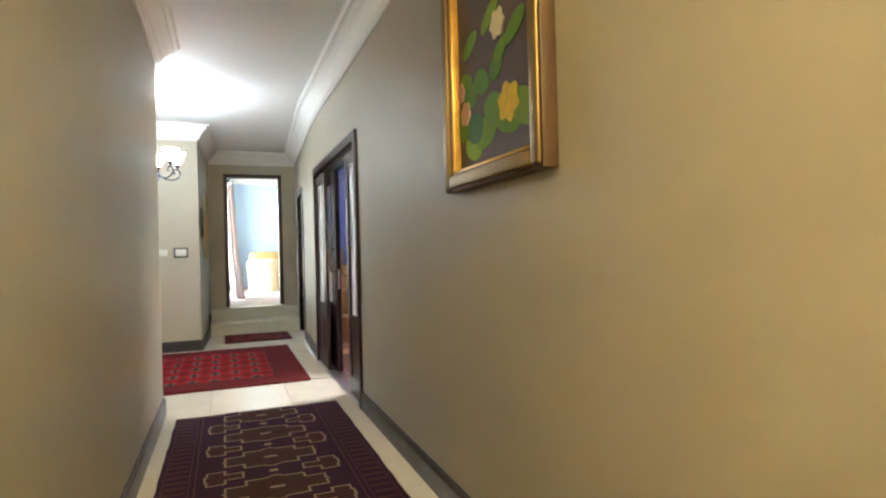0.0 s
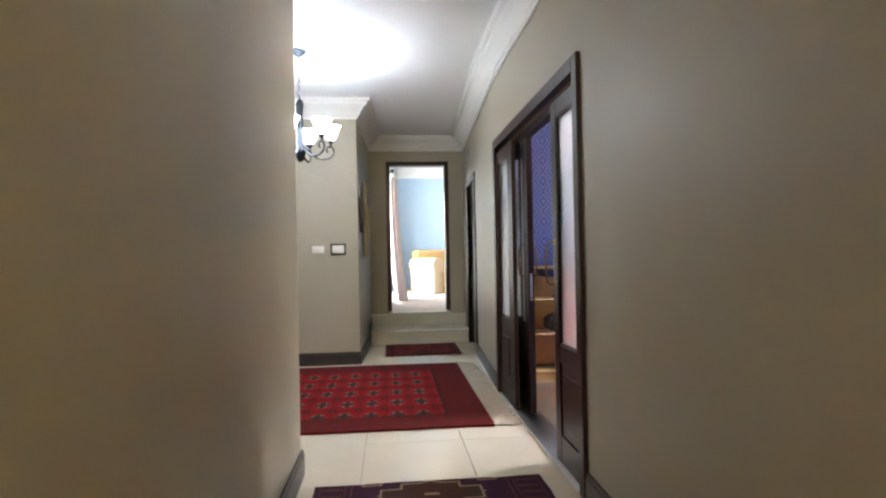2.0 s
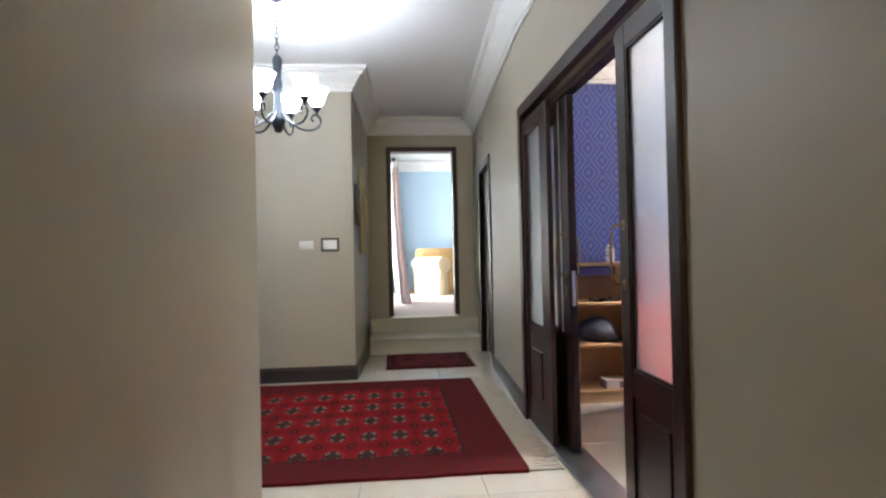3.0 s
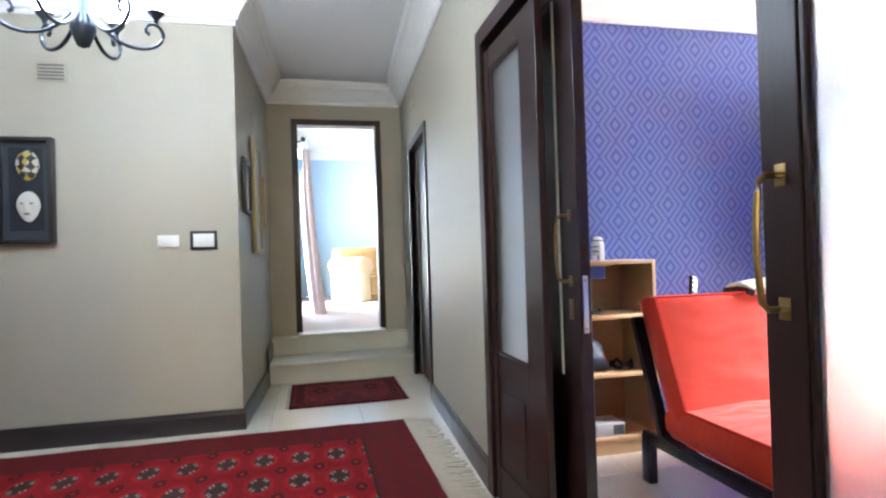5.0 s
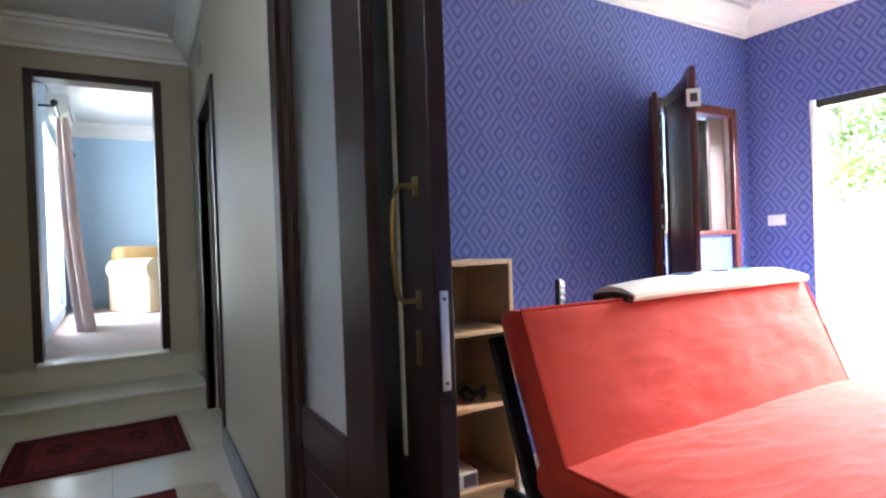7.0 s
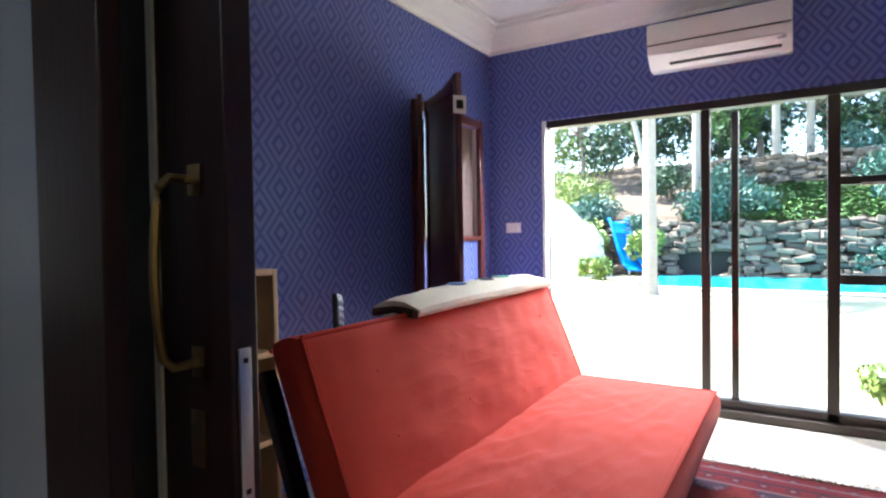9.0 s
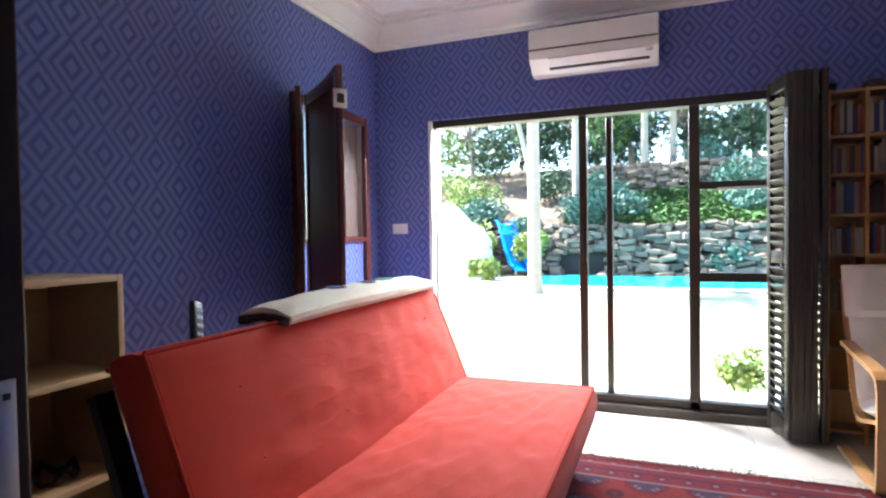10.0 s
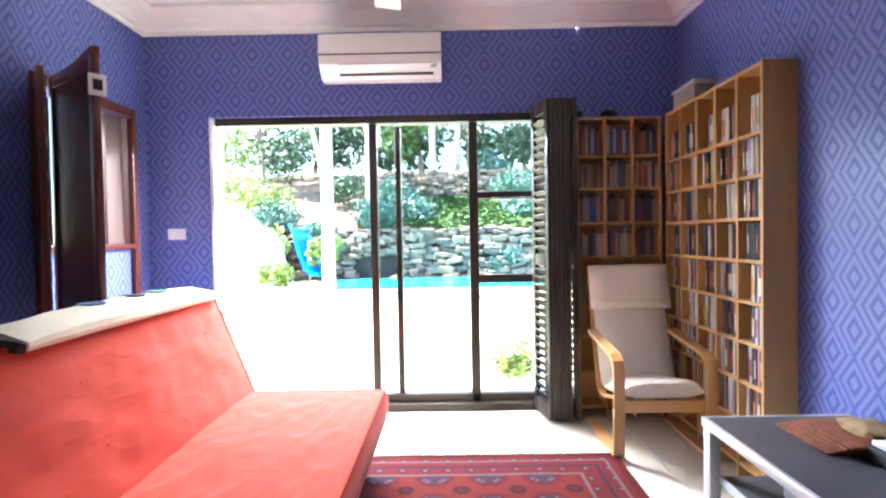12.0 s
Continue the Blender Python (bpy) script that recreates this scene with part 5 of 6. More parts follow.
def media_tower(name, label, x0, x1, y0, y1, cols, rows, open_to, top, group):
    """Open shelving; open_to: 'y' looks along +y, 'x' along -x."""
    s = thing(name, label, "shelving", group)
    t = 0.018
    L = (x1 - x0) if open_to == "y" else (y1 - y0)
    for i in range(cols + 1):
        u = (L - t) * i / cols
        part("upright", boxed(x0 + u, x0 + u + t, y0, y1, 0, top, 0.002) if open_to == "y" else boxed(x0, x1, y0 + u, y0 + u + t, 0, top, 0.002), BEECH, s, smooth=False)
    for c in range(cols):
        a, b = (L - t) * c / cols + t + 0.0005, (L - t) * (c + 1) / cols - 0.0005
        for z in rows + [top - t]:
            part("shelf", boxed(x0 + a, x0 + b, y0 + 0.002, y1 - 0.003, z, z + 0.014) if open_to == "y" else boxed(x0 + 0.003, x1 - 0.002, y0 + a, y0 + b, z, z + 0.014), BEECH, s, smooth=False)
    if open_to == "y":
        part("back_panel", boxed(x0 + t, x1 - t, y0 + 0.0005, y0 + 0.0018, 0.02, top - 0.02), BEECH, s, smooth=False)
    else:
        part("back_panel", boxed(x1 - 0.0018, x1 - 0.0005, y0 + t, y1 - t, 0.02, top - 0.02), BEECH, s, smooth=False)
    return s


FY = YS + 0.15
media_tower("media_shelf", "tall beech shelving full of film cases along the wall", 3.70, 4.76, YS + 0.002, FY, 5, ROWZ[:9], "y", 1.865, "media shelves")
media_tower("media_shelf", "tall beech shelving full of books in the corner", 4.79, XG - 0.002, FY + 0.01, 5.245, 3, [0.06, 0.27, 0.48, 0.69, 0.99, 1.20, 1.41, 1.61], "x", 1.862, "media shelves")
disc_mesh = {}
for wd in (0.013, 0.015, 0.018):
    bm = boxed(-wd / 2, wd / 2, -0.11, 0, 0, 0.162, 0.0)
    me = bpy.data.meshes.new("film_case")
    bm.to_mesh(me)
    bm.free()
    me.materials.append(DISC)
    bm = boxed(-wd / 2 + 0.002, wd / 2 - 0.002, 0.0002, 0.0012, 0.03, 0.11)
    ml = bpy.data.meshes.new("spine_label")
    bm.to_mesh(ml)
    bm.free()
    ml.materials.append(LABEL)
    disc_mesh[wd] = (me, ml)
cw = (1.06 - 0.018) / 5
for c in range(5):
    for r, z in enumerate(ROWZ[:9]):
        x = 3.70 + cw * c + 0.022
        end = 3.70 + cw * (c + 1) - 0.006 - rnd.choice((0.0, 0.0, 0.03, 0.06))
        if r < 1:
            continue
        while x < end - 0.018:
            wd = rnd.choice((0.013, 0.015, 0.015, 0.018)) * 1.0
            me, ml = disc_mesh[wd]
            ob = new("film_case", me)
            ob.matrix_world = pose(x + wd / 2, FY - 0.012 - rnd.random() * 0.012, z + 0.0145, 0, rnd.choice((0, 0, 0, 0, 1.5)), 0)
            tagged(ob, "slim film case standing upright on the shelf", "film case", "film cases on the shelves")
            if rnd.random() < 0.6:
                lb = new("spine_label", ml)
                lb.parent = ob
            x += wd + rnd.choice((0.0008, 0.001, 0.002, 0.006))
bk = bmesh.new()
bw_ = (5.245 - FY - 0.01 - 0.018) / 3
for c in range(3):
    for z in (0.69, 0.99, 1.20, 1.41, 1.62):
        y = FY + 0.01 + bw_ * c + 0.022
        while y < FY + 0.01 + bw_ * (c + 1) - 0.022:
            wd, hh = rnd.uniform(0.010, 0.024), rnd.uniform(0.13, 0.175)
            box(bk, 4.80 + rnd.random() * 0.012, 4.92, y, y + wd, z + 0.0145, z + 0.0145 + hh)
            y += wd + 0.001
tagged(mesh_object("books", bk, DISC_ALL), "rows of paperback books and cases on the corner shelves", "books", kind="stuff")
hb = thing("storage_box", "clear plastic storage box on top of the shelves", "box")
part("tub", boxed(4.38, 4.66, YS + 0.02, FY - 0.01, 1.866, 1.95, 0.008), plain("smoky_plastic", (0.25, 0.24, 0.22), 0.3), hb)
part("lid", boxed(4.37, 4.67, YS + 0.015, FY - 0.005, 1.951, 1.97, 0.004), plain("grey_lid", (0.4, 0.39, 0.37), 0.4), hb)
solid("cap", "dark cloth cap lying on the shelves", "cap", lathe(bmesh.new(), [(0.06, 0), (0.058, 0.02), (0.045, 0.04), (0.02, 0.05), (0.001, 0.052)], (4.86, 5.02, 1.863), 14), BLACK)

# ---- blue room: lounge chair ----
ch2 = thing("lounge_chair", "bentwood birch lounge chair with cream canvas cushion", "chair")
CY0, CY1 = 4.738, 5.20


def side_frame(y):
    pts = [(4.66, 0.03), (4.40, 0.02), (4.20, 0.018)]
    pts += [(4.14 - 0.02 * math.sin(a), 0.018 + 0.05 * (1 - math.cos(a))) for a in (0.5, 1.0, 1.5)]
    pts += [(4.112, 0.20), (4.108, 0.36), (4.112, 0.45), (4.13, 0.495), (4.17, 0.52), (4.25, 0.53), (4.40, 0.545), (4.62, 0.57)]
    return tube(bmesh.new(), [(x, y, z) for x, z in pts], 0.0, flat=(0.02, 0.055, (0, 1, 0)))


for y in (CY0, CY1):
    part("side_frame", side_frame(y), BENT, ch2, "bent laminated birch side frame", smooth=False)
seat_prof = [(4.13, 0.335), (4.16, 0.345), (4.25, 0.33), (4.36, 0.30), (4.44, 0.285), (4.50, 0.30), (4.54, 0.36), (4.60, 0.52), (4.66, 0.68), (4.715, 0.86), (4.73, 0.925)]
part("seat_frame", tube(bmesh.new(), [(x + 0.02, 5.18, z - 0.05) for x, z in seat_prof], 0.0, flat=(0.018, 0.03, (0, 1, 0))), BENT, ch2)
part("seat_frame", tube(bmesh.new(), [(x + 0.02, 4.78, z - 0.05) for x, z in seat_prof], 0.0, flat=(0.018, 0.03, (0, 1, 0))), BENT, ch2)
for x, z in ((4.13, 0.265), (4.56, 0.26)):
    part("cross_rail", boxed(x, x + 0.02, CY0 + 0.03, CY1 - 0.03, z - 0.03, z + 0.03, 0.004), BENT, ch2)


def pad(prof, y0, y1, thick, mat, name, label):
    bm = bmesh.new()
    cols = 12
    top, low = [], []
    for i, (x, z) in enumerate(prof):
        a, b = prof[max(0, i - 1)], prof[min(len(prof) - 1, i + 1)]
        d = Vector((b[0] - a[0], 0, b[1] - a[1])).normalized()
        n = Vector((-d.z, 0, d.x))
        endf = 0.35 if i in (0, len(prof) - 1) else 1.0
        r1, r2 = [], []
        for j in range(cols + 1):
            w = j / cols * 2 - 1
            k = (1 - abs(w) ** 5) * endf
            y = y0 + (y1 - y0) * j / cols
            f = 0.007 * noise.noise((x * 14, y * 9, z * 14))
            r1.append(bm.verts.new(Vector((x, y, z)) + n * (thick * k * 0.6 + f)))
            r2.append(bm.verts.new(Vector((x, y, z)) - n * (thick * k * 0.4 + 0.003)))
        top.append(r1)
        low.append(r2)
    for i in range(len(prof) - 1):
        for j in range(cols):
            bm.faces.new((top[i][j], top[i][j + 1], top[i + 1][j + 1], top[i + 1][j]))
            bm.faces.new((low[i][j + 1], low[i][j], low[i + 1][j], low[i + 1][j + 1]))
    for i in range(len(prof) - 1):
        for j in (0, cols):
            bm.faces.new((top[i][j], top[i + 1][j], low[i + 1][j], low[i][j]))
    for i in (0, len(prof) - 1):
        for j in range(cols):
            bm.faces.new((top[i][j], low[i][j], low[i][j + 1], top[i][j + 1]))
    return part(name, bm, mat, ch2, label)


fine = []
for a, b in zip(seat_prof, seat_prof[1:]):
    fine += [(a[0] + (b[0] - a[0]) * q / 3, a[1] + (b[1] - a[1]) * q / 3) for q in range(3)]
fine.append(seat_prof[-1])
pad(fine, CY0 + 0.02, CY1 - 0.02, 0.085, CREAM_CLOTH, "cushion", "cream canvas seat cushion")
pad([(4.622, 0.70), (4.63, 0.72), (4.645, 0.77), (4.66, 0.82), (4.68, 0.88), (4.692, 0.925), (4.70, 0.95)], CY0 - 0.005, CY1 + 0.005, 0.085, CREAM_CLOTH, "head_pillow", "cream canvas head pillow")

# ---- blue room: low bench and clutter ----
tb = thing("tv_bench", "low charcoal bench with silver edges and legs", "bench")
TX0, TX1, TY0, TY1, TZ = 2.05, 3.33, 4.60, 5.12, 0.475
part("top", boxed(TX0, TX1, TY0, TY1, TZ - 0.022, TZ, 0.002), GREY_TOP, tb)
part("edge", boxed(TX0, TX1, TY1, TY1 + 0.014, TZ - 0.034, TZ + 0.001, 0.002), SILVER, tb)
part("edge", boxed(TX1, TX1 + 0.014, TY0, TY1 + 0.014, TZ - 0.034, TZ + 0.001, 0.002), SILVER, tb)
for x in (TX0 + 0.002, TX1 - 0.042):
    for y in (TY0 + 0.002, TY1 - 0.03):
        part("leg", boxed(x, x + 0.05, y, y + 0.04, 0, TZ - 0.023, 0.003), SILVER, tb)
part("lower_shelf", boxed(TX0 + 0.05, TX1 - 0.045, TY0 + 0.02, TY1 - 0.03, 0.26, 0.28, 0.002), GREY_TOP, tb)
part("shelf_edge", boxed(TX0 + 0.05, TX1 - 0.045, TY1 - 0.03, TY1 - 0.02, 0.255, 0.283, 0.002), SILVER, tb)
wbx = thing("media_box", "white electronic box on the lower shelf", "electronics")
part("case", boxed(2.80, 3.12, 4.72, 4.97, 0.281, 0.36, 0.005), WHITE_PLASTIC, wbx)
part("front", boxed(2.81, 3.11, 4.972, 4.975, 0.29, 0.35), plain("pale_front", (0.6, 0.6, 0.62), 0.3), wbx)
clo = bmesh.new()
for i in range(5):
    box(clo, 2.97 - 0.01 * i, 3.23 - 0.012 * i, 4.73 + 0.01 * i, 4.93 - 0.012 * i, TZ + 0.001 + 0.008 * i, TZ + 0.008 + 0.008 * i, 0.003)
for v in clo.verts:
    v.co.z += max(0, 0.006 * noise.noise((v.co.x * 20, v.co.y * 20, 1)))
solid("folded_cloth", "folded orange and brown printed cloth on the bench", "cloth", clo, plain("orange_brown_print", (0.22, 0.07, 0.03), 0.85, var=0.8, scale=30))
crm = bmesh.new()
bmesh.ops.create_icosphere(crm, subdivisions=3, radius=1.0)
for v in crm.verts:
    p = v.co.copy()
    k = 1 + 0.35 * noise.noise(p * 2.2)
    v.co = Vector((3.05 + p.x * 0.10 * k, 4.74 + p.y * 0.07 * k, TZ + 0.042 + max(0.0, 0.03 * p.z * k)))
solid("crumpled_scarf", "crumpled beige patterned scarf on the folded cloth", "cloth", crm, plain("beige_brown_print", (0.36, 0.25, 0.13), 0.9, var=0.6, scale=26))
solid("black_tray", "black plastic case on the bench", "case", boxed(2.76, 2.95, 4.66, 4.84, TZ + 0.001, TZ + 0.045, 0.008), BLACK)
solid("white_box", "flat white plastic box on a black case", "box", boxed(2.78, 2.93, 4.68, 4.83, TZ + 0.046, TZ + 0.062, 0.003), WHITE_PLASTIC)
solid("white_box", "small white box stacked on another", "box", boxed(2.79, 2.89, 4.70, 4.82, TZ + 0.063, TZ + 0.076, 0.003), WHITE_PLASTIC)
flat_rug("rug", "red knotted carpet with dark octagons and pale fringe", 2.2, 4.17, 5.2, 6.75, RUG_ROOM, (("e", 0.09),))
fan = thing("ceiling_fan", "white ceiling fan with four blades", "ceiling fan")
part("rod", tube(bmesh.new(), [(3.4, 6.27, HR), (3.4, 6.27, 2.36)], 0.012, 8), WHITE_PLASTIC, fan)
part("motor", lathe(bmesh.new(), [(0.03, 0.12), (0.09, 0.10), (0.11, 0.05), (0.11, 0.02), (0.07, -0.02), (0.001, -0.03)], (3.4, 6.27, 2.28), 20), WHITE_PLASTIC, fan)
for i in range(4):
    part("blade", boxed(0.14, 0.80, -0.065, 0.065, -0.005, 0.005, 0.003, m=pose(3.4, 6.27, 2.31, 8, 0, 90 * i + 4)), WHITE_PLASTIC, fan)
# ---- garden ----
GRASS = plain("lawn", (0.34, 0.33, 0.19), 0.95, var=0.35, scale=0.8, fine=40, bump=0.6)
structure("ground", boxed(-300, 600, -400, 400, -0.6, -0.16), GRASS, "sunlit lawn")
structure("pavement", boxed(XG + 0.2, XG + 0.85, 2.5, 9.5, -0.16, -0.03), TILE, "pale paved edge outside the glass door")
WATER = plain("pool_water", (0.03, 0.38, 0.46), 0.08, var=0.15, scale=3.0, fine=12, bump=0.15)
structure("water", boxed(14.6, 18.3, -1.0, 9.3, -0.155, -0.12), WATER, "turquoise swimming pool water")
ROCK = varied("rubble_stone", [(0.16, 0.12, 0.085), (0.21, 0.16, 0.115), (0.11, 0.085, 0.065), (0.19, 0.15, 0.12), (0.08, 0.07, 0.055), (0.24, 0.19, 0.14)], 0.85, bump=0.5)
SOIL = plain("dark_soil", (0.10, 0.075, 0.05), 0.95, var=0.3, scale=4)
COPING = plain("pale_coping", (0.5, 0.46, 0.4), 0.8)
structure("pool_coping", boxed(14.2, 14.6, -1.0, 9.5, -0.158, -0.10, 0.01), COPING, "pale stone pool edge")
bank = bmesh.new()
gx, gy = 22, 30
grid = [[bank.verts.new((19.0 + 12.0 * i / gx, -12 + 36.0 * j / gy, -0.2 + (1.25 if i > 0 else 0) + 3.4 * (i / gx) ** 0.8 + 0.25 * noise.noise((i * 0.5, j * 0.5, 2)) * (i > 1))) for i in range(gx + 1)] for j in range(gy + 1)]
for j in range(gy):
    for i in range(gx):
        bank.faces.new((grid[j][i], grid[j][i + 1], grid[j + 1][i + 1], grid[j + 1][i]))
structure("garden_bank", bank, SOIL, "planted earth bank above the pool", True)
rnd = random.Random(11)
rocks = []
for q in range(6):
    bm = boxed(-0.5, 0.5, -0.5, 0.5, -0.5, 0.5, 0.14, 1)
    for v in bm.verts:
        v.co *= 1 + 0.22 * noise.noise(v.co * 2 + Vector((q * 7, 0, 0)))
    me = bpy.data.meshes.new("stone")
    bm.to_mesh(me)
    bm.free()
    me.materials.append(ROCK)
    rocks.append(me)


def rubble(name, label, x, y0, y1, z0, z1, skip=None):
    wall = thing(name, label, "stone wall", kind="structure")
    z = z0
    while z < z1:
        h = rnd.uniform(0.11, 0.20)
        y = y0 + rnd.random() * 0.3
        while y < y1:
            w = rnd.uniform(0.14, 0.52)
            if not (skip and skip[0] < y + w / 2 < skip[1] and z < skip[2]):
                ob = new("stone", rnd.choice(rocks))
                ob.parent = wall
                ob.matrix_local = pose(x + 0.25 * (z - z0) + rnd.uniform(-0.07, 0.07), y + w / 2, z + h / 2 + rnd.uniform(-0.05, 0.05), rnd.uniform(-14, 14), rnd.uniform(-12, 12), rnd.uniform(-14, 14)) @ Matrix.Diagonal((rnd.uniform(0.4, 0.65), w * 1.05, h * rnd.uniform(0.9, 1.35), 1))
            y += w
        z += h * 0.96
    return wall


rubble("stone_wall", "dry rubble stone wall behind the pool", 18.75, 2.0, 11.0, -0.2, 1.35, (7.6, 9.0, 0.42))
rubble("stone_wall", "upper rubble stone wall on the bank", 23.0, 1.0, 8.5, 2.5, 3.5)
# near-black block behind the gap in the stones stands for the hollow's shade
structure("pool_grotto", boxed(19.0, 19.3, 7.4, 9.2, -0.2, 0.5), plain("hollow_shade", (0.03, 0.03, 0.03), 0.9), "near-black block standing for the shade inside the wall hollow")


def leaf_cloud(bm, n, centres, size, seed, droop=0.3):
    r = random.Random(seed)
    for _ in range(n):
        c, rad = r.choice(centres)
        d = Vector((r.gauss(0, 1), r.gauss(0, 1), r.gauss(0, 1))).normalized() * rad * r.uniform(0.55, 1.08)
        p = Vector(c) + d
        a = Vector((r.gauss(0, 1), r.gauss(0, 1), r.gauss(0, 1) - droop)).normalized()
        b = a.cross(Vector((r.gauss(0, 1), r.gauss(0, 1), r.gauss(0, 1)))).normalized()
        s = size * r.uniform(0.6, 1.3)
        vs = [bm.verts.new(p + a * s * u + b * s * w) for u, w in ((-1, 0), (0, -0.38), (1, 0), (0, 0.38))]
        bm.faces.new(vs)
    return bm


def leaf_paint(name, cols):
    return varied(name, cols, 0.6, True, bump=0)


GREEN_D = leaf_paint("dark_foliage", [(0.018, 0.055, 0.022), (0.03, 0.08, 0.03), (0.045, 0.11, 0.035), (0.025, 0.06, 0.035)])
GREEN_M = leaf_paint("mid_foliage", [(0.06, 0.15, 0.03), (0.09, 0.20, 0.04), (0.05, 0.12, 0.035), (0.11, 0.22, 0.05)])
GREEN_L = leaf_paint("light_foliage", [(0.18, 0.28, 0.05), (0.24, 0.32, 0.06), (0.13, 0.24, 0.05), (0.30, 0.34, 0.08)])
GREEN_B = leaf_paint("blue_green_foliage", [(0.05, 0.13, 0.10), (0.08, 0.18, 0.14), (0.06, 0.15, 0.09)])
BARK = plain("grey_bark", (0.22, 0.18, 0.14), 0.9, var=0.3, scale=10, stretch=(1, 1, 0.3), bump=0.6)
PALM_BARK = plain("palm_bark", (0.34, 0.30, 0.25), 0.85, var=0.2, scale=6, stretch=(0.5, 0.5, 6), bump=0.6)


def bush(name, label, at, r, h, n, mat, seed, size=0.05):
    t = thing(name, label, "shrub")
    rr = random.Random(seed)
    cs = [((at[0] + rr.uniform(-0.6, 0.6) * r, at[1] + rr.uniform(-0.6, 0.6) * r, at[2] + h * rr.uniform(0.4, 0.8)), r * rr.uniform(0.35, 0.6)) for _ in range(9)]
    bm = bmesh.new()
    for c, _ in cs[:5]:
        tube(bm, [(at[0], at[1], at[2]), ((at[0] + c[0]) / 2, (at[1] + c[1]) / 2, at[2] + h * 0.3), c], [0.02 * r + 0.006, 0.012 * r + 0.004, 0.004], 5)
    part("stems", bm, BARK, t)
    part("foliage", leaf_cloud(bmesh.new(), n, cs, size, seed), mat, t, smooth=False)
    return t


def tree(name, label, at, h, spread, n, mat, seed, lean=0.0, size=0.16):
    t = thing(name, label, "tree", "garden trees")
    rr = random.Random(seed)
    bm = bmesh.new()
    top = Vector((at[0] + lean, at[1] + lean * 0.6, at[2] + h * 0.55))
    base = Vector(at)
    tube(bm, [base, base.lerp(top, 0.5) + Vector((0.1, -0.08, 0)), top], [0.16, 0.12, 0.08], 8)
    cs = []
    for i in range(11):
        c = top + Vector((rr.uniform(-1, 1) * spread, rr.uniform(-1, 1) * spread, rr.uniform(-0.25, 0.45) * h))
        tube(bm, [top - Vector((0, 0, h * 0.1)), top.lerp(c, 0.5) + Vector((0, 0, 0.15)), c], [0.06, 0.04, 0.015], 5)
        cs.append((tuple(c), spread * rr.uniform(0.35, 0.6)))
    part("trunk", bm, BARK, t)
    part("crown", leaf_cloud(bmesh.new(), n, cs, size, seed), mat, t, smooth=False)
    return t


def palm(name, label, at, h, r, seed, lean=0.0, fronds=14):
    t = thing(name, label, "palm tree", "garden palms")
    bm = bmesh.new()
    pts = [(at[0], at[1] - lean * (i / 12) ** 1.4, at[2] + h * i / 12) for i in range(13)]
    tube(bm, pts, [r * (1.25 if i == 0 else 1.0 - 0.02 * i) for i in range(13)], 12)
    part("trunk", bm, PALM_BARK, t)
    rr = random.Random(seed)
    bm = bmesh.new()
    c = Vector(pts[-1])
    for i in range(fronds):
        a = 2 * math.pi * i / fronds + rr.uniform(-0.2, 0.2)
        L, up = rr.uniform(1.5, 2.1), rr.uniform(0.1, 0.9)
        prev = None
        for q in range(22):
            s = q / 21
            p = c + Vector((math.cos(a) * L * s, math.sin(a) * L * s, up * s - 1.7 * s * s))
            side = Vector((-math.sin(a), math.cos(a), 0))
            w = 0.42 * math.sin(math.pi * min(1, s * 0.9 + 0.1))
            for sg in (-1, 1):
                tip = p + side * sg * w + Vector((math.cos(a) * 0.15, math.sin(a) * 0.15, -0.25 * w))
                d = Vector((math.cos(a), math.sin(a), 0)) * 0.035
                bm.faces.new([bm.verts.new(v) for v in (p - d, tip, p + d)])
    part("fronds", bm, GREEN_L, t, smooth=False)
    return t


palm("palm_tree", "tall palm with a smooth pale trunk on the lawn", (13.3, 8.6, -0.17), 5.2, 0.15, 1)
palm("palm_tree", "slender leaning palm trunk by the slide", (19.4, 9.7, 0.9), 5.0, 0.10, 2, -1.0)
palm("palm_tree", "slim palm on the bank", (22.0, 8.9, 2.2), 4.5, 0.13, 3)
palm("palm_tree", "slim palm on the bank", (23.5, 6.6, 2.8), 4.2, 0.14, 4)
palm("palm_tree", "slim palm on the bank", (24.5, 5.6, 3.0), 4.4, 0.14, 6)
for i, (x, y, h, sp, m) in enumerate(((27, 14.5, 7, 2.4, GREEN_L), (26, 11.5, 6.5, 1.9, GREEN_D), (25.5, 9.2, 6, 1.7, GREEN_D), (26.5, 7.2, 6.5, 1.8, GREEN_M), (27, 5.0, 7, 2.2, GREEN_D), (26, 2.6, 6.5, 2.0, GREEN_D), (28, 0.0, 7, 2.4, GREEN_D), (30, 9.0, 9, 3.0, GREEN_D), (30.5, 4.0, 9, 3.2, GREEN_D), (31, 13.0, 9, 3.0, GREEN_M), (30, -3.0, 8, 3.0, GREEN_M), (29, 18.0, 8, 3.0, GREEN_M))):
    tree("tree", "leafy garden tree on the bank", (x, y, 2.6), h, sp, 3200, m, 40 + i, 0.3)
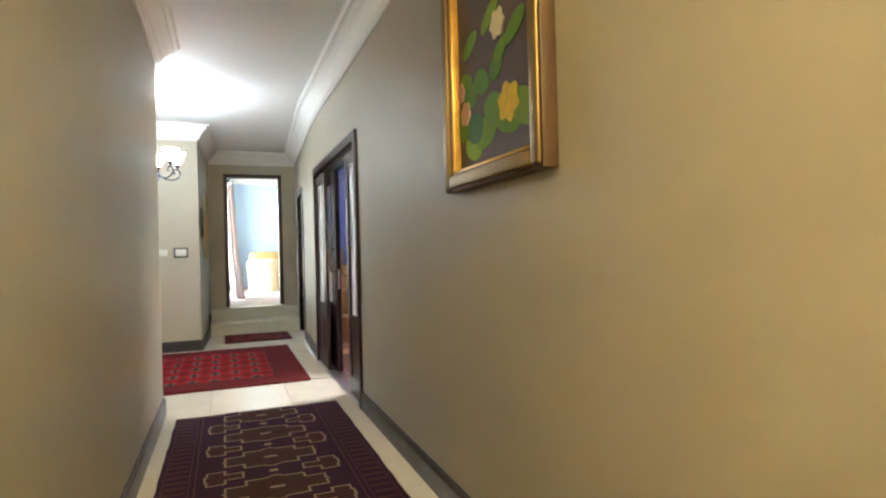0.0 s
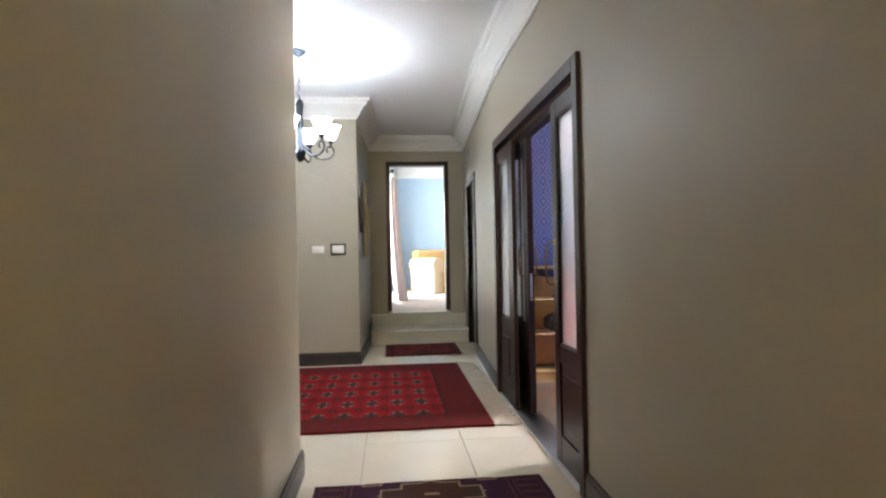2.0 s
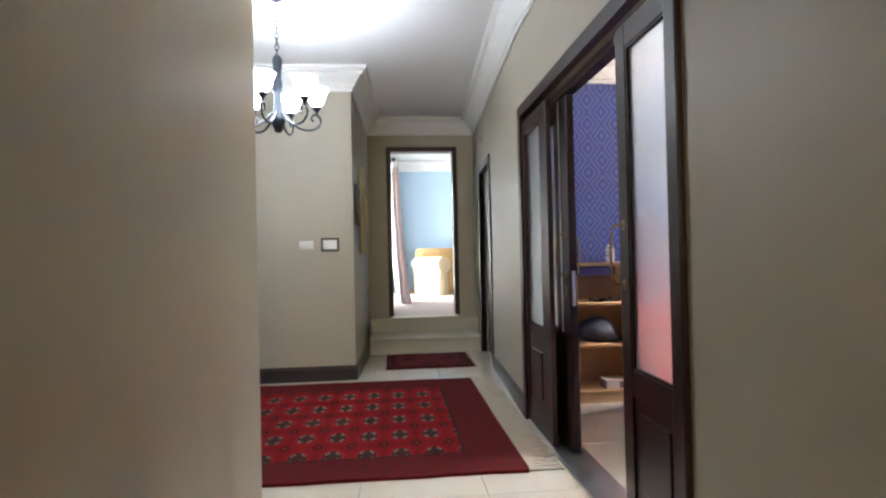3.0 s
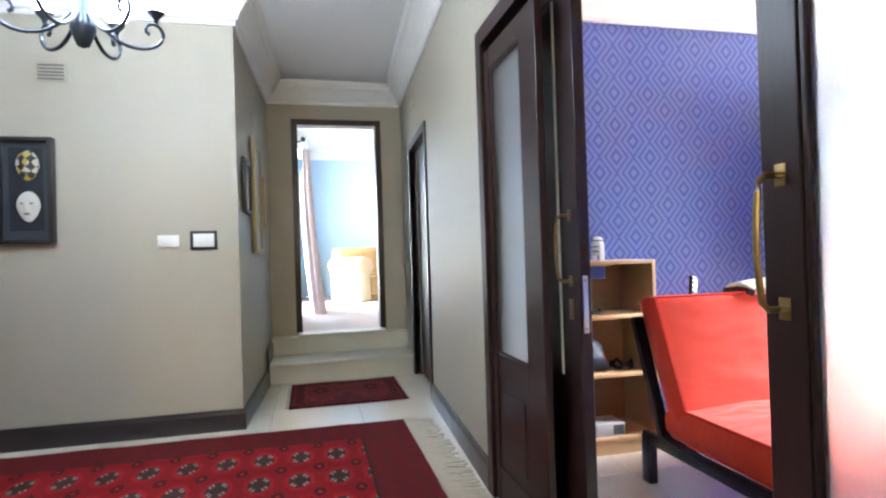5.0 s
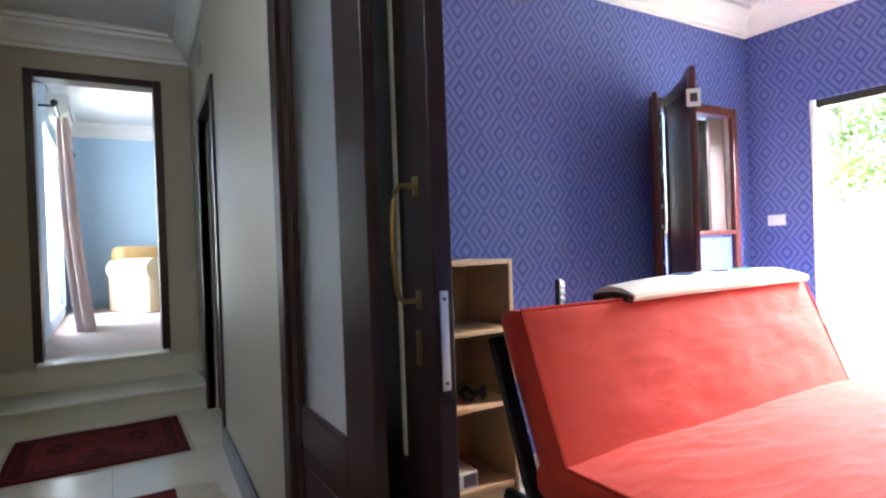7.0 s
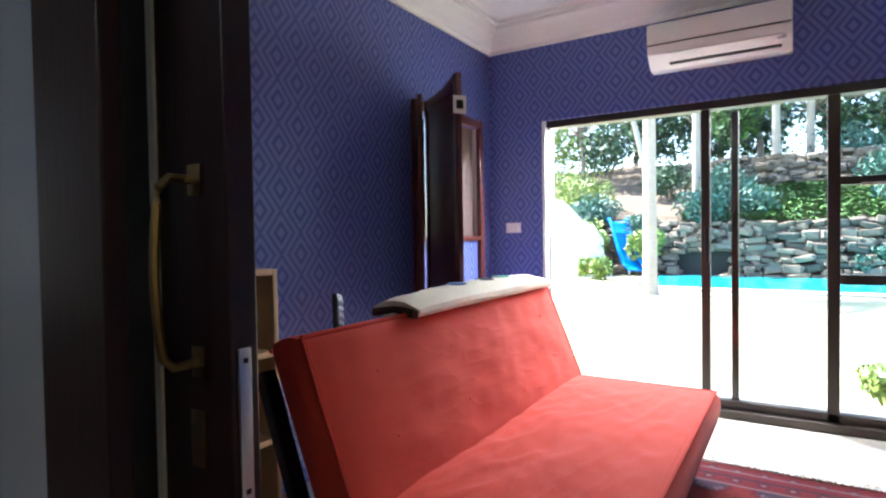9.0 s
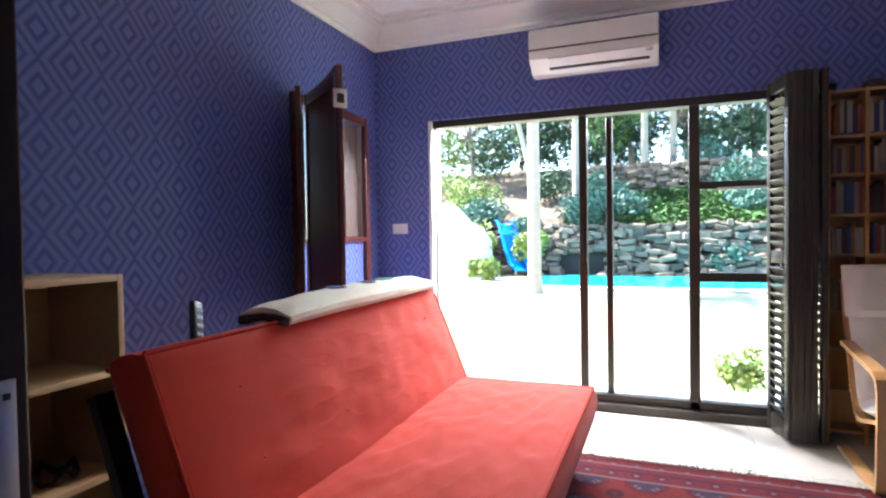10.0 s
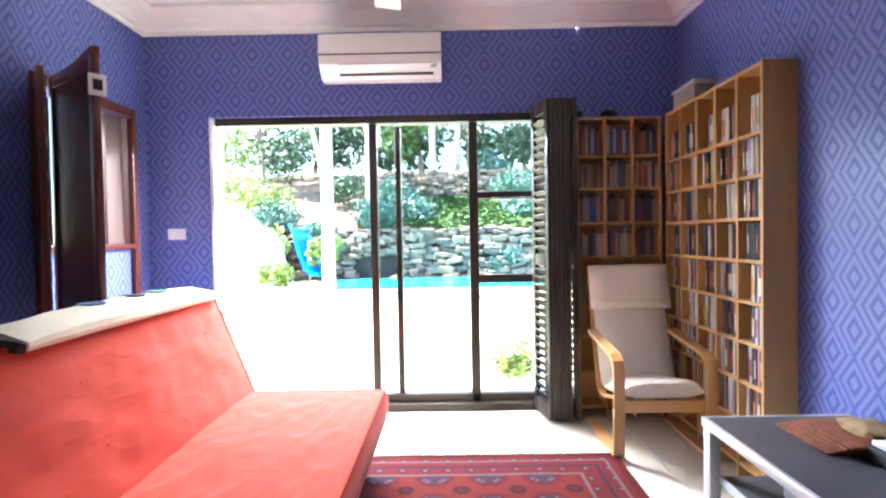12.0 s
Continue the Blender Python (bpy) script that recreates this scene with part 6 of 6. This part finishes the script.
for i, (x, y, z, r, h, m) in enumerate(((19.6, 8.4, 1.1, 0.8, 1.1, GREEN_B), (20.2, 7.2, 1.4, 0.9, 0.9, GREEN_B), (21.5, 8.0, 1.8, 1.0, 1.2, GREEN_B), (22.5, 9.8, 2.0, 1.0, 1.8, GREEN_D), (19.5, 11.6, 1.0, 0.9, 1.6, GREEN_B), (21.0, 12.5, 1.5, 1.2, 1.6, GREEN_L), (22.0, 3.5, 2.0, 1.2, 1.4, GREEN_B), (20.5, 3.6, 1.4, 0.7, 1.0, GREEN_B), (19.0, 4.2, -0.16, 0.7, 0.9, GREEN_B), (21.5, 14.5, 1.5, 1.4, 2.2, GREEN_L), (16.5, 10.8, -0.16, 0.45, 0.55, GREEN_L), (18.3, 9.8, -0.16, 0.55, 1.4, GREEN_L), (24.0, 4.4, 2.9, 1.2, 1.5, GREEN_B), (18.4, 11.6, -0.16, 0.9, 1.7, GREEN_L), (18.3, 12.9, -0.16, 1.0, 1.9, GREEN_M), (18.4, 14.2, -0.16, 1.0, 1.8, GREEN_L), (18.9, 9.9, 0.6, 0.6, 1.0, GREEN_B))):
    bush("shrub", "leafy garden shrub on the planted bank" if z > 0 else "leafy shrub beside the lawn", (x, y, z), r, h, 1500, m, 80 + i, 0.09)
bush("shrub", "small bright green shrub on the lawn outside", (5.98, 5.52, -0.17), 0.19, 0.48, 750, GREEN_L, 7, 0.032)
# added mound whose pale colour stands for an overexposed white patch
mound = bmesh.new()
bmesh.ops.create_icosphere(mound, subdivisions=4, radius=1.0)
for v in mound.verts:
    q = v.co.copy()
    k = 1 + 0.22 * noise.noise(q * 2.3) + 0.08 * noise.noise(q * 7)
    v.co = Vector((17.8 + q.x * 0.9 * k, 12.5 + q.y * 1.75 * k, -0.2 + max(0.0, q.z) * 2.1 * k))
solid("overexposed_mound", "pale mound standing for an overexposed patch beside the lawn", "rock", mound, plain("overexposed_pale", (0.62, 0.58, 0.50), 0.9, var=0.15, scale=3, fine=20, bump=0.5))
ivy = bmesh.new()
for _ in range(9000):
    y, x = rnd.uniform(2.8, 9.0), rnd.uniform(19.2, 23.0)
    z = -0.2 + 1.25 + 3.4 * ((x - 19.0) / 12) ** 0.8 + 0.15 + rnd.random() * 0.15
    a, b = rnd.uniform(0.05, 0.12), rnd.uniform(0, 6.28)
    u, w = Vector((math.cos(b), math.sin(b), rnd.uniform(-0.3, 0.6))) * a, Vector((-math.sin(b), math.cos(b), rnd.uniform(-0.3, 0.3))) * a * 0.5
    p = Vector((x, y, z))
    ivy.faces.new([ivy.verts.new(q) for q in (p - u, p - w, p + u, p + w)])
tagged(mesh_object("ground_cover", ivy, GREEN_M), "low green ground cover on the bank", "plants", kind="stuff")

sl = thing("pool_slide", "blue plastic pool slide over the rocks", "slide")
SLIDE = plain("blue_plastic", (0.01, 0.16, 0.62), 0.25, var=0.08)
pts = [(18.9, 10.75, 1.45), (18.7, 10.65, 1.40), (18.5, 10.5, 1.1), (18.35, 10.38, 0.75), (18.2, 10.25, 0.4), (18.05, 10.1, 0.12), (17.9, 9.95, 0.02)]
part("chute", tube(bmesh.new(), pts, 0.0, flat=(0.50, 0.05, (0.3, 0.2, 1))), SLIDE, sl, smooth=False)
for s in (-1, 1):
    part("side_wall", tube(bmesh.new(), [(x + 0.12 * s * 0.6, y - 0.24 * s, z + 0.10) for x, y, z in pts], 0.05, 8), SLIDE, sl)
for x, y, z in (pts[1], pts[4]):
    part("support", tube(bmesh.new(), [(x + 0.1, y, -0.16), (x + 0.1, y, z)], 0.035, 8), STEEL, sl)
# ---- floor of tiles ----
structure("floor", boxed(-1.75, 1.69, -1.76, 10.66, -0.12, -0.006), GROUT, "cream ceramic tile floor")
structure("floor_room", boxed(1.69, XG + 0.2, YS - 0.16, YW + 0.16, -0.12, -0.006), GROUT, "cream ceramic tile floor")
structure("floor_side_room", boxed(1.9, 3.3, 8.145, 10.3, -0.12, -0.002), GROUT)


def tiles(parent, x0, x1, y0, y1, size, ox, oy):
    cache = {}
    xs = [x0] + [ox + size * i for i in range(-20, 30) if x0 + 0.02 < ox + size * i < x1 - 0.02] + [x1]
    ys = [y0] + [oy + size * i for i in range(-20, 30) if y0 + 0.02 < oy + size * i < y1 - 0.02] + [y1]
    for a, b in zip(xs, xs[1:]):
        for c, d in zip(ys, ys[1:]):
            key = (round(b - a, 3), round(d - c, 3))
            if key not in cache:
                bm = boxed(-(b - a) / 2 + 0.0015, (b - a) / 2 - 0.0015, -(d - c) / 2 + 0.0015, (d - c) / 2 - 0.0015, -0.008, 0.0, 0.0012, 1)
                me = bpy.data.meshes.new("tile")
                bm.to_mesh(me)
                bm.free()
                me.materials.append(TILE)
                cache[key] = me
            ob = new("tile", cache[key])
            ob.location = ((a + b) / 2, (c + d) / 2, 0)
            ob.parent = parent


tiles(bpy.data.objects["floor"], -1.57, 1.69, -1.6, 10.04, 0.6, 0.46, 5.6)
tiles(bpy.data.objects["floor_room"], 1.692, XG, YS, YW, 0.6, 0.46, 5.6)
